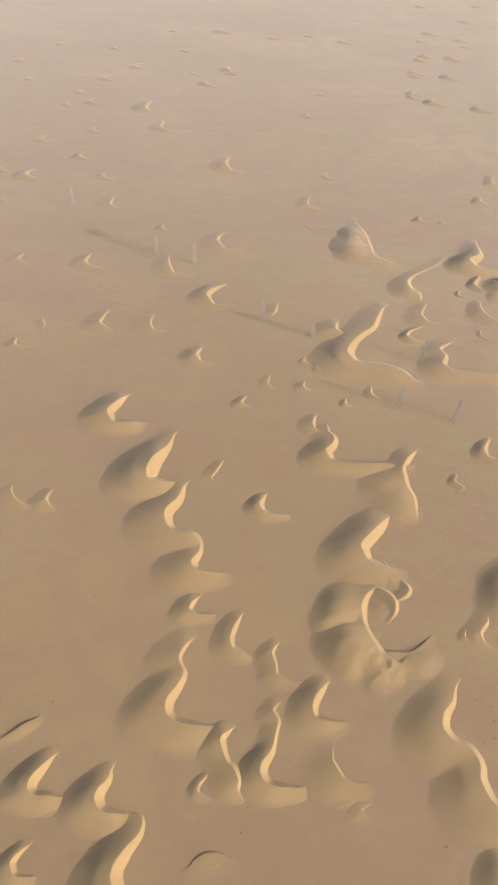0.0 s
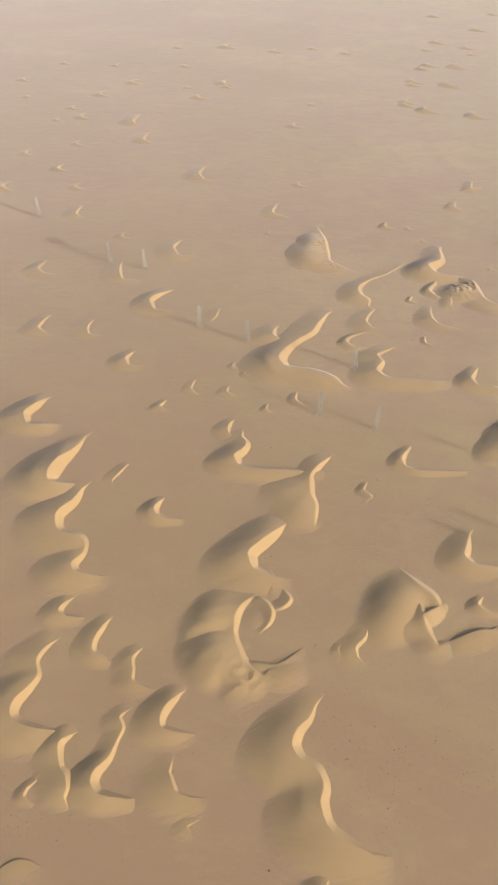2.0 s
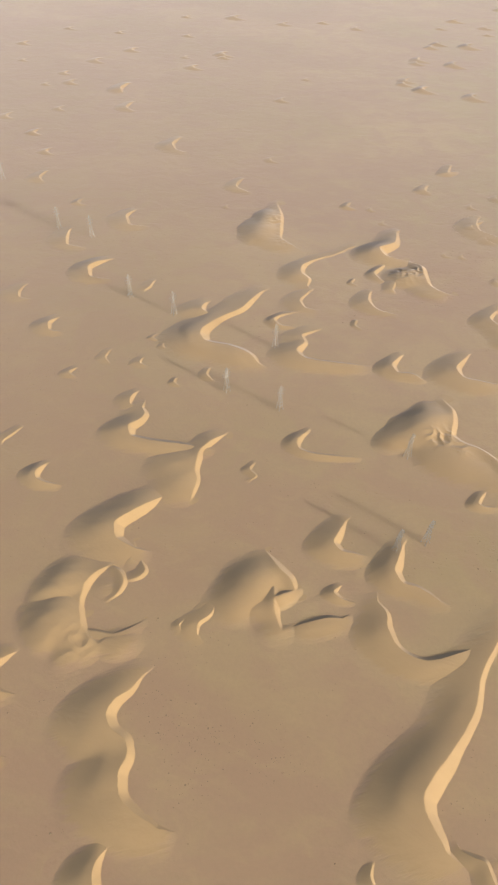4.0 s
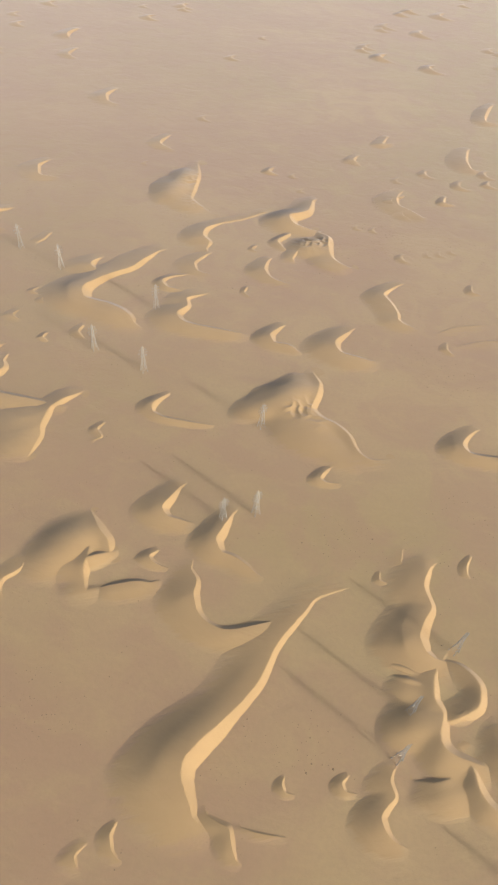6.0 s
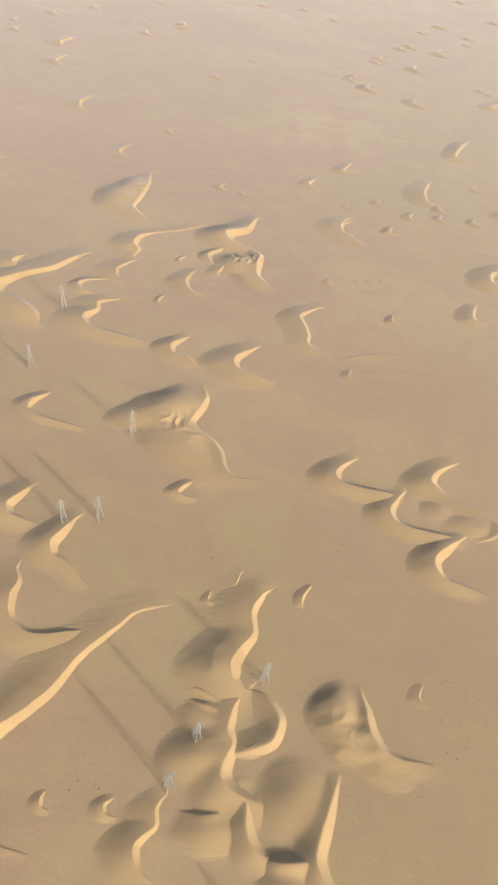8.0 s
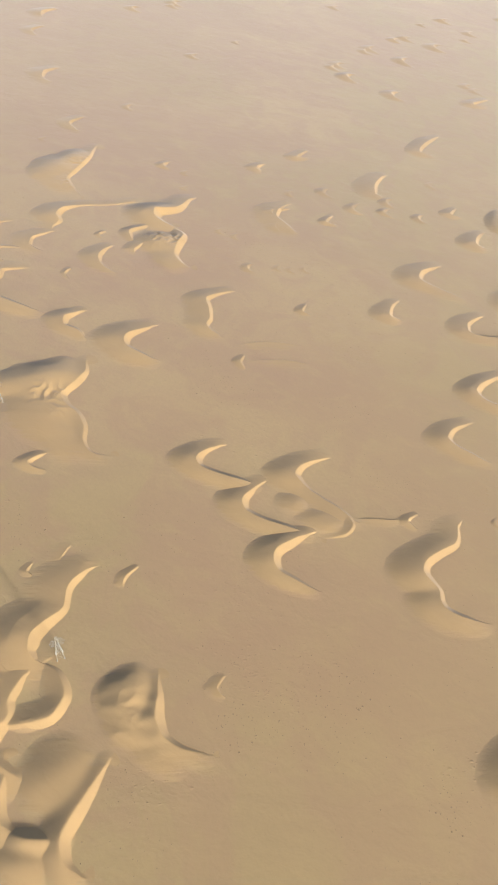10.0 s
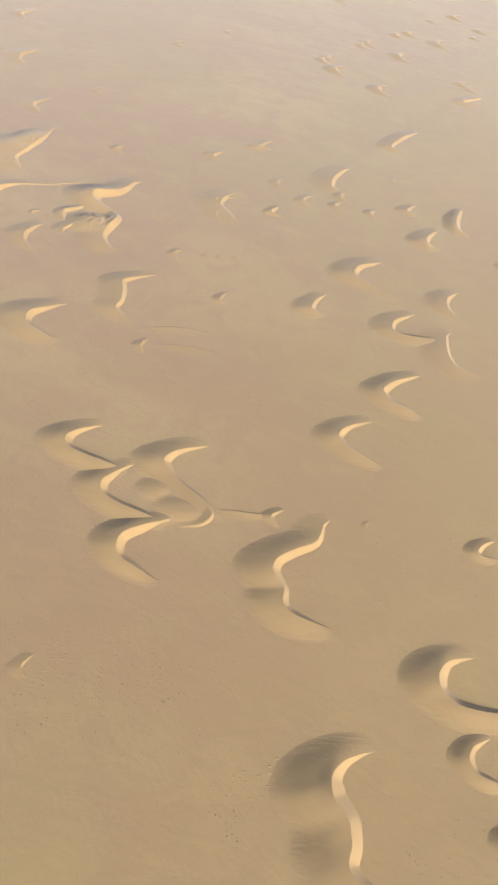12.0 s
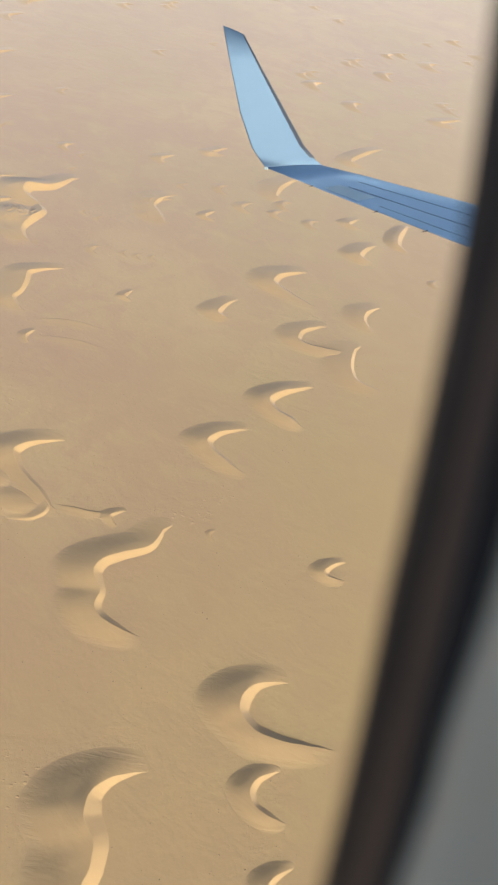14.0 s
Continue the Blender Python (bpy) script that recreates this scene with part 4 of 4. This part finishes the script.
massif("hummocky_dune", "winding tan sand ridge closed into a round bowl", [
    ([(262, 99, 16, 11, 24, 2.3), (259, 110.5, 11, 8, 15, 0.9), (257, 118, 9, 2.2, -8, 1.0), (259, 114, 8, 2.0, -4, 1.0)], [(270.9, 123.9, 0.3), (267.7, 115.8, 1.2), (267.7, 109.8, 1.5), (271.0, 105.1, 1.3), (269.7, 97.4, 2.2), (270.8, 93.9, 2.4), (274.2, 92.2, 2.0), (279.2, 91.5, 1.4)], 12),
    ([(272, 79.5, 14, 8, 15, 1.2)], [(262.5, 82.3, 0.1), (266, 82.4, 0.7), (269.5, 83.3, 1.2), (272.5, 84.9, 1.0), (274.8, 86, 0.5), (277.1, 87.4, 1.3), (279.1, 89.4, 1.3), (281.7, 91.4, 0.1)], 6),
    ([], [(278.4, 92.3, 0.6), (280.5, 89.5, 1.6), (282.3, 83.6, 1.8), (285.0, 79.9, 1.7), (289.6, 78.5, 1.0), (292.2, 78.9, 0.3)], 8),
    ([], [(272.8, 124.2, 0.3), (276.5, 123.7, 0.9), (281.2, 120.7, 1.4), (284.1, 116.4, 1.6), (283.6, 110.8, 1.6), (280.0, 107.1, 1.5), (275.4, 104.0, 1.0), (272.9, 102.7, 0.4)], 8),
    ([], [(273, 104.5, 0.3), (277, 106.5, 1.5), (283.3, 112.1, 0.2)], 4)], 0.25)
massif("hummocky_dune", "broad tan dune with a deep shaded hollow at its foot", [
    ([(294.5, 96, 15, 14, 30, 1.8), (301, 90, 9, 10, 0, 1.0)], [(306.5, 104.3, 0.4), (305.6, 97.5, 1.4), (304.7, 90.6, 2.0), (304.1, 83.7, 2.2), (306.1, 79.6, 2.0), (310.3, 76.8, 1.2), (313.9, 76.7, 0.3)], 8),
    ([(298, 73, 11, 7, 0, 1.4)], [(290.7, 78.3, 0.3), (293.3, 78.2, 1.9), (298.9, 79.7, 2.2), (305.2, 82.5, 0.4)], 6)], 0.2)
massif("hummocky_dune", "rounded tan dune with a lumpy crest and low horn", [
    ([(301.5, 126.5, 11, 12.5, -25, 2.3), (308, 119, 14, 10, -20, 1.6), (319, 114.5, 14, 8, -5, 0.9)], [(309.6, 134.6, 0.4), (312.1, 129.0, 1.6), (313.7, 124.5, 1.9), (316.3, 121.3, 1.8), (319.8, 118.9, 1.4), (324.4, 118.3, 1.0), (334.8, 120.2, 0.2)], 8)],
    0.9, [(306, 121, 7, 0.5)], skirt=1.7)
massif("hummocky_dune", "far domed tan dune with a knobbly crest", [
    ([(87, 419, 18, 23, 0, 2.6), (90, 439, 13, 16, 0, 2.2), (99, 405, 20, 13, -20, 1.3)], [(94.3, 460.1, 0.4), (98.6, 443.4, 1.2), (100.4, 424.7, 1.3), (101.7, 411.9, 0.9), (110.1, 404.3, 0.6), (120.2, 397.5, 0.1)], 12)], 0.2, [(98, 436, 8, 0.9), (106, 408, 8, 1.0)], 0.7, 1.5)
massif("hummocky_dune", "far crumpled tan dune heaped in dark lumps", [
    ([(190, 376, 20, 16, 10, 2.3), (201, 362, 18, 11, -20, 1.2)], [(189.9, 396.0, 0.5), (198.1, 390.3, 1.8), (199.8, 376.8, 2.0), (202.7, 368.6, 1.5), (209.3, 363.4, 1.0), (214.8, 362.1, 0.3)], 10)], 0.2, [(186, 380, 8, 1.5), (196, 385, 6, 1.1)], 0.6)
massif("sand_lobe", "low tan sand lobe spilling between two crescent dunes", [
    ([(342.1, 223.8, 14, 9, 10, 0.9), (328.1, 227.4, 10, 8, 20, 0.8)], [(343.8, 231.2, 0.2), (352.9, 230.4, 0.7), (355.5, 227.6, 0.8), (353.8, 222.0, 0.6), (347.1, 216.7, 0.2)], 6)], 0.3)
massif("hummocky_dune", "domed tan dune with a short bright slip face", [
    ([(81, 196, 21, 16, 30, 1.5), (83, 184, 16, 14, 20, 1.4)], [(96.7, 218.0, 0.3), (90.8, 211.0, 1.4), (87.8, 204.1, 1.4), (88.0, 194.9, 1.1), (90.5, 187.8, 0.6), (90.0, 179.9, 0.2)], 9)], 0.25)

# ---- power line ----
def pylon(name):
    """A lattice tower about 15.5 m high: four legs, bracing, three cross-arms with insulators."""
    root = tagged(new(name), "tapered galvanised steel lattice transmission tower", "pylon", "pylons of the power lines")
    tall, waist, foot, head = 15.5, 9.5, 1.30, 0.36

    def half(z):
        return foot + (0.50 - foot) * z / waist if z < waist else 0.50 + (head - 0.50) * (z - waist) / (tall - waist)

    for i, j in ((-1, -1), (1, -1), (1, 1), (-1, 1)):
        bm = bmesh.new()
        for z1, z2 in ((-0.2, waist), (waist, tall)):
            beam(bm, (i * half(z1), j * half(z1), z1), (i * half(z2), j * half(z2), z2), 0.11, 0.075)
        part("leg", bm, STEEL, root)
        bm = bmesh.new()
        bmesh.ops.create_cone(bm, cap_ends=True, segments=8, radius1=0.30, radius2=0.22, depth=0.5, matrix=Matrix.Translation((i * foot, j * foot, 0.1)))
        part("footing", bm, CONCRETE, root, "pale concrete footing")
    levels = (0.3, 2.6, 4.7, 6.5, 8.0, 9.5, 10.9, 12.3, 13.7, 15.0)
    bm = bmesh.new()
    for z1, z2 in zip(levels, levels[1:]):
        p, q = half(z1), half(z2)
        for (i, j), (k, m) in (((-1, -1), (1, -1)), ((1, -1), (1, 1)), ((1, 1), (-1, 1)), ((-1, 1), (-1, -1))):
            beam(bm, (i * p, j * p, z1), (k * q, m * q, z2), 0.036)
            beam(bm, (k * p, m * p, z1), (i * q, j * q, z2), 0.036)
            beam(bm, (i * q, j * q, z2), (k * q, m * q, z2), 0.036)
    part("bracing", bm, STEEL, root)
    bm = bmesh.new()
    beam(bm, (0, 0, tall - 0.6), (0, 0, tall + 0.6), 0.14, 0.06)
    part("peak", bm, STEEL, root)
    for z, reach in ((9.7, 2.1), (11.6, 2.5), (13.5, 1.9)):
        w = half(z)
        for side in (-1, 1):
            bm = bmesh.new()
            for j in (-1, 1):
                beam(bm, (side * w, j * w, z), (side * reach, 0, z + 0.15), 0.06, 0.045)
                beam(bm, (side * w, j * w, z + 0.75), (side * reach, 0, z + 0.2), 0.045, 0.035)
            beam(bm, (side * (w + reach) / 2, -w / 2, z + 0.1), (side * (w + reach) / 2, w / 2, z + 0.1), 0.05)
            arm = part("cross_arm", bm, STEEL, root)
            bm = bmesh.new()
            for k in range(4):
                bmesh.ops.create_cone(bm, cap_ends=True, segments=8, radius1=0.11, radius2=0.07, depth=0.13, matrix=Matrix.Translation((side * reach, 0, z - 0.05 - 0.17 * k)))
            part("insulator", bm, PORCELAIN, arm, "dark strung insulator")
    return root


SITES = [(-123.7, 464.0), (-53.5, 398.8), (-26.8, 390.8), (19.5, 325.3), (50.0, 312.5), (93.0, 250.8), (113.5, 291.5),
         (122.0, 241.8), (180.2, 164.4), (186.1, 219.5), (192.8, 171.0), (256.0, 87.4), (259.4, 103.1), (275.0, 128.8), (311.9, 50.3)]
first = pylon("pylon")
first.matrix_basis = pose(*SITES[0], 0, 0, 0, 45)
for site in SITES[1:]:
    copy_thing(first, pose(*site, 0, 0, 0, 45))


# ---- scrub and stones, too many to count ----
def scatter():
    """Dry tufts and stones in loose clusters."""
    rng = np.random.default_rng(11)
    verts, faces = [], []
    ring = np.array([(1, 0, 0), (0.3, 0.9, 0), (-0.8, 0.6, 0), (-0.8, -0.6, 0), (0.3, -0.9, 0), (0, 0, 1)])
    spots = [(rng.uniform(-160, 560), rng.uniform(40, 420), rng.uniform(5, 18), rng.integers(6, 44)) for _ in range(260)]
    spots += [(330, 153, 6, 40), (372, 165, 9, 70), (352, 137, 10, 90), (369, 139, 9, 60), (350, 152, 12, 110), (384, 112, 6, 16), (415, 139, 8, 36),
              (370, 260, 8, 90), (340, 292, 9, 60), (254, 287, 11, 110), (278, 277, 12, 110), (232, 172, 5, 30), (224, 80, 9, 40), (229, 161, 6, 24),
              (104, 83, 8, 60), (124, 82, 8, 70), (142, 75, 8, 50), (115, 65, 6, 40), (330, 136, 8, 50), (344, 128, 8, 50), (281, 189, 9, 40)]
    for cx, cy, r, k in spots:
        for _ in range(k):
            x, y = cx + rng.normal() * r, cy + rng.normal() * r * 0.6
            s, tall = rng.uniform(0.12, 0.34) * (1 if rng.random() < 0.95 else 1.5), rng.uniform(0.5, 1.0)
            a = rng.uniform(0, 6.28)
            rot = np.array([[math.cos(a), -math.sin(a)], [math.sin(a), math.cos(a)]])
            p = ring * (s * rng.uniform(0.8, 1.3, (6, 1)))
            base = len(verts)
            for q in p:
                xy = rot @ q[:2]
                verts.append((x + xy[0], y + xy[1], q[2] * tall - 0.05 if q[2] > 0 else -0.1))
            faces += [(base + i, base + (i + 1) % 5, base + 5) for i in range(5)]
    me = bpy.data.meshes.new("desert_scrub")
    me.from_pydata(verts, [], faces)
    me.materials.append(SCRUB)
    tagged(new("desert_scrub", me), "scattered dark dry scrub tufts and stones", "scrub", kind="stuff")


# where the plain is roughened by fields of little sand hummocks: x, y, half length, half width, turn
FIELDS = [(95, 152, 13, 9, 30), (120, 152, 7, 10, 0), (-45, 93, 9, 13, 60), (-30, 134, 8, 6, 20), (110, 160, 14, 5, 24), (88, 240, 10, 6, 0),
          (214, 177, 11, 3, -40), (292, 260, 16, 10, 10), (288, 316, 18, 7, 20), (322, 340, 22, 8, 0), (224, 172, 9, 4, -30), (336, 148, 9, 9, 0), (407, 276, 5, 6, 0),
          (364, 163, 14, 9, 10), (352, 146, 13, 8, 10), (335, 148, 10, 7, 0), (404, 262, 6, 5, 0), (323, 178, 10, 6, 0), (340, 390, 18, 6, 0),
          (322, 106, 9, 6, 30), (414, 150, 10, 5, 30), (90, 93, 14, 8, 20), (176, 343, 18, 6, 0), (226, 385, 20, 9, 0), (26, 92, 9, 7, 40), (250, 110, 6, 12, 20)]


def hummocks():
    """Low rounded heaps of sand, each with a blunt lee side, crowded in fields."""
    rng = np.random.default_rng(5)
    verts, faces = [], []
    for cx, cy, p, q, turn in FIELDS:
        ca, sa = math.cos(radians(turn)), math.sin(radians(turn))
        for _ in range(int(0.55 * p * q) + 10):
            a, b = rng.normal(size=2) * (0.7 * p, 0.7 * q)
            x, y = cx + a * ca - b * sa, cy + a * sa + b * ca
            size, base = rng.uniform(0.18, 0.62) * (1 + 0.0012 * y), len(verts)
            wide, tall = rng.uniform(0.6, 1.0), rng.uniform(0.10, 0.20) * size
            for ring, lift in ((1.0, -0.04), (0.55, 0.75)):
                for i in range(6):
                    e = math.pi * i / 3
                    du = math.cos(e) * ring * size * (1.0 if math.cos(e) > 0 else 1.7)
                    dv = math.sin(e) * ring * size * wide
                    verts.append((x + du * 0.91 - dv * 0.41, y + du * 0.41 + dv * 0.91, lift * tall if lift > 0 else lift))
            verts.append((x + 0.1 * size, y, tall))
            faces += [(base + i, base + (i + 1) % 6, base + 6 + (i + 1) % 6, base + 6 + i) for i in range(6)]
            faces += [(base + 6 + i, base + 6 + (i + 1) % 6, base + 12) for i in range(6)]
    me = bpy.data.meshes.new("sand_hummocks")
    me.from_pydata(verts, [], faces)
    me.polygons.foreach_set("use_smooth", [True] * len(me.polygons))
    me.materials.append(PLAIN)
    tagged(new("sand_hummocks", me), "fields of little sand hummocks on the stony plain", "hummocks", kind="stuff")


scatter()
hummocks()

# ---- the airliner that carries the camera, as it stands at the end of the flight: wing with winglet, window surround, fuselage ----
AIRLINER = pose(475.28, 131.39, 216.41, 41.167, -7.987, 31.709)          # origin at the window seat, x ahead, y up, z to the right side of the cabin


def foil(tail, nose, up, thick, points=9):
    """A closed wing section from its trailing edge to its leading edge."""
    chord = nose - tail
    top, low = [], []
    for i in range(points + 1):
        f = 0.5 - 0.5 * math.cos(math.pi * i / points)          # 0 at the nose
        t = thick * chord.length * (1.48 * math.sqrt(f) - 0.63 * f - 1.76 * f * f + 1.42 * f ** 3 - 0.50 * f ** 4)
        c = nose - chord * f
        top.append(c + up * t)
        low.append(c - up * t * 0.7)
    return top[::-1] + low[1:-1]


def loft(sections, caps=True):
    bm = bmesh.new()
    vs = grid_mesh(bm, sections, closed=True)
    if caps:
        bm.faces.new(vs[0][::-1])
        bm.faces.new(vs[-1])
    for f in bm.faces:
        f.smooth = len(f.verts) == 4
    bmesh.ops.recalc_face_normals(bm, faces=bm.faces)
    return bm


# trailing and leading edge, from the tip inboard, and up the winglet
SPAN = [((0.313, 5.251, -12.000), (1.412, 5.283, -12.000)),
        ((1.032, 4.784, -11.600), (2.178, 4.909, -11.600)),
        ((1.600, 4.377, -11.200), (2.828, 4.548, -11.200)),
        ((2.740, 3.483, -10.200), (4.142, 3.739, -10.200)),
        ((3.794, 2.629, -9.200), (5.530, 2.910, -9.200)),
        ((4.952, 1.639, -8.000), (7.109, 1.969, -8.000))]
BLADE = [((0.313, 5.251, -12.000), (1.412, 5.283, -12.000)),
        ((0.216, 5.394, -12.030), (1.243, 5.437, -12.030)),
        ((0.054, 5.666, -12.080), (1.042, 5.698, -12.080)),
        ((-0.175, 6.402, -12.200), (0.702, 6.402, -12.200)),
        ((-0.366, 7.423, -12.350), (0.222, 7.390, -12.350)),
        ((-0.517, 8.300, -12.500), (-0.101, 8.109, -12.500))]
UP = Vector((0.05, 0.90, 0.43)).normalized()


def wing_frame(k, row=SPAN):
    return Vector(row[k][0]), Vector(row[k][1])


def on_wing(k, f, lift):
    """A place on the upper skin: k runs inboard from the tip, f from the trailing to the leading edge."""
    i = min(int(k), len(SPAN) - 2)
    a, b = wing_frame(i), wing_frame(i + 1)
    p = [a[m].lerp(b[m], k - i) for m in (0, 1)]
    g = 1 - f
    t = 0.055 * (p[1] - p[0]).length * (1.48 * math.sqrt(g) - 0.63 * g - 1.76 * g * g + 1.42 * g ** 3 - 0.50 * g ** 4)
    return p[0].lerp(p[1], f) + UP * (t + lift)


def build_wing():
    root = tagged(new("airliner_wing"), "pale blue-grey swept airliner wing with upturned winglet", "wing")
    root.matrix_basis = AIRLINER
    part("wing_panel", loft([foil(*wing_frame(k), UP, 0.055) for k in range(len(SPAN))]), GREY, root)
    tail, nose = wing_frame(len(SPAN) - 1)
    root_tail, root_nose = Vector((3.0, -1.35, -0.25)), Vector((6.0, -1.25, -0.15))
    inner = [foil(tail.lerp(root_tail, f), nose.lerp(root_nose, f), UP, 0.055) for f in (0.0, 0.35, 0.7, 1.0)]
    part("wing_root", loft(inner), GREY, root)
    sections = []
    for k in range(len(BLADE)):
        turn = min(k / 3, 1.0)
        up = (UP * (1 - turn) + Vector((0.55, 0.28, 0.79)) * turn).normalized()
        sections.append(foil(*wing_frame(k, BLADE), up, 0.05))
    blade = part("winglet", loft(sections), SHADED_WHITE, root, "white upturned winglet coloured as in blue shade")
    edge = []
    for k in range(1, len(BLADE)):
        tail, nose = wing_frame(k, BLADE)
        turn = min(k / 3, 1.0)
        up = (UP * (1 - turn) + Vector((0.55, 0.28, 0.79)) * turn).normalized()
        edge.append(foil(tail.lerp(nose, 0.88), nose + (nose - tail) * 0.012, up, 0.45, 6))
    part("leading_edge", loft(edge), BARE, blade, "dark bare metal leading edge")
    for f, k1, k2, w in ((0.36, 1.6, 4.6, 0.007), (0.62, 1.4, 4.6, 0.004), (0.14, 2.4, 4.6, 0.004)):
        bm = bmesh.new()
        steps = [k1 + (k2 - k1) * i / 8 for i in range(9)]
        for s1, s2 in zip(steps, steps[1:]):
            beam(bm, on_wing(s1, f, 0.002), on_wing(s2, f, 0.002), w)
        part("panel_joint", bm, SEAM, root, "dark joint between wing panels")
    bm = bmesh.new()
    grid_mesh(bm, [[on_wing(k, f, 0.012) for f in (0.06, 0.18, 0.31)] for k in (1.45, 1.7, 1.95, 2.2)])
    bmesh.ops.solidify(bm, geom=bm.faces[:], thickness=0.01)
    part("aileron", bm, PALE, root, "lighter aileron tip panel")
    for k in (1.2, 2.5, 3.1):
        bm = bmesh.new()
        beam(bm, on_wing(k, 0.02, 0.0), on_wing(k, -0.05, 0.0), 0.02, 0.006)
        part("static_wick", bm, SEAM, root, "thin dark static wick")
    bm = bmesh.new()
    tail = wing_frame(0)[0]
    beam(bm, tail + Vector((-0.02, -0.02, 0.02)), tail + Vector((0.05, -0.03, 0.02)), 0.05, 0.03)
    bmesh.ops.bevel(bm, geom=bm.edges[:], offset=0.008, segments=2, affect="EDGES")
    part("position_light", bm, PALE, root, "small white tail position light")


def build_window():
    root = tagged(new("cabin_window"), "dark rounded cabin window surround with grey liner", "window", kind="structure")
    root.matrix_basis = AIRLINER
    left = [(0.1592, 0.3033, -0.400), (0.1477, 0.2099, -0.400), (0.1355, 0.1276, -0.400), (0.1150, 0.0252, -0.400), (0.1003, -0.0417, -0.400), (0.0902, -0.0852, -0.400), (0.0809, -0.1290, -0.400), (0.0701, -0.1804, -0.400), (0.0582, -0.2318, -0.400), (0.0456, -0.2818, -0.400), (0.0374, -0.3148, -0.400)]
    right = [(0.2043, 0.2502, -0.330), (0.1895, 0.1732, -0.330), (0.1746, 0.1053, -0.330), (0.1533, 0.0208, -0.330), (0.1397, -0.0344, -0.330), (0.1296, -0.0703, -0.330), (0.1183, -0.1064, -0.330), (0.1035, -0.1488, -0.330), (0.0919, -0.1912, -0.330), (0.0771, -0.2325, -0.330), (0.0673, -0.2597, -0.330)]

    def rounded(knots, parts=5):
        """A smooth line through the knots."""
        ks = [Vector(k) for k in [knots[0]] + knots + [knots[-1]]]
        line = []
        for k0, k1, k2, k3 in zip(ks, ks[1:], ks[2:], ks[3:]):
            for i in range(parts):
                t = i / parts
                line.append(0.5 * (2 * k1 + (k2 - k0) * t + (2 * k0 - 5 * k1 + 4 * k2 - k3) * t * t + (3 * k1 - k0 - 3 * k2 + k3) * t ** 3))
        return line + [ks[-1]]

    left, right = rounded(left), rounded(right)
    bands, liner = [[], [], []], []
    for edge, rim in zip(left, right):
        ring = []
        for i in range(13):          # a rounded bead from the pane to the liner, with a paler strip between two dark rubber lips
            f = i / 12
            ring.append(edge.lerp(rim, f) + Vector((0, 0, 0.06 * (math.sin(math.pi / 2 * f) - f) + (0.006 if 4 <= i <= 7 else 0.0))))
        for band, (first, last) in zip(bands, ((0, 4), (4, 7), (7, 12))):
            some = ring[first:last + 1]
            band.append(some + [some[-1] * 1.15, some[0] * 1.15])
        base = rim + Vector((0, 0, -0.005))
        liner.append([base, base + Vector((0.012, 0, 0.012)), base + Vector((0.10, 0, 0.025)), base + Vector((0.42, 0, 0.03)), base + Vector((0.42, 0, -0.01)), base + Vector((0.01, 0, -0.02))])
    part("window_seal", loft(bands[0]), SEAL, root, "dark rubber window seal")
    part("inner_rim", loft(bands[1]), RIM, root, "brown plastic strip inside the seal")
    part("inner_seal", loft(bands[2]), SEAL, root, "dark rubber inner lip")
    part("sidewall_panel", loft(liner), LINER, root, "pale grey plastic sidewall panel")


def build_fuselage():
    root = tagged(new("airliner_fuselage"), "white airliner fuselage shell round the cabin", "fuselage")
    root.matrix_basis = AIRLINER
    out = Vector((0, math.sin(radians(22)), -math.cos(radians(22))))
    side = Vector((0, math.cos(radians(22)), math.sin(radians(22))))
    mid = -out * 1.5
    bm = bmesh.new()

    def ring(x, radius, a1, a2, n):
        return [mid + Vector((x, 0, 0)) + (out * math.cos(a) + side * math.sin(a)) * radius for a in (a1 + (a2 - a1) * i / n for i in range(n + 1))]

    for a1, a2, x1, x2 in ((-math.pi, math.pi, 0.45, 4.6), (radians(75), radians(285), -1.2, 0.45)):
        n = max(8, int((x2 - x1) / 0.6))
        xs = [x1 + (x2 - x1) * i / n for i in range(n + 1)]
        inner = [ring(x, 1.84, a1, a2, 40) for x in xs]
        outer = [ring(x, 1.90, a1, a2, 40) for x in xs]
        grid_mesh(bm, inner)
        grid_mesh(bm, outer)
        grid_mesh(bm, [inner[0], outer[0]])
        grid_mesh(bm, [inner[-1], outer[-1]])
    for f in bm.faces:
        f.smooth = True
    part("shell", bm, SHADED_WHITE, root)


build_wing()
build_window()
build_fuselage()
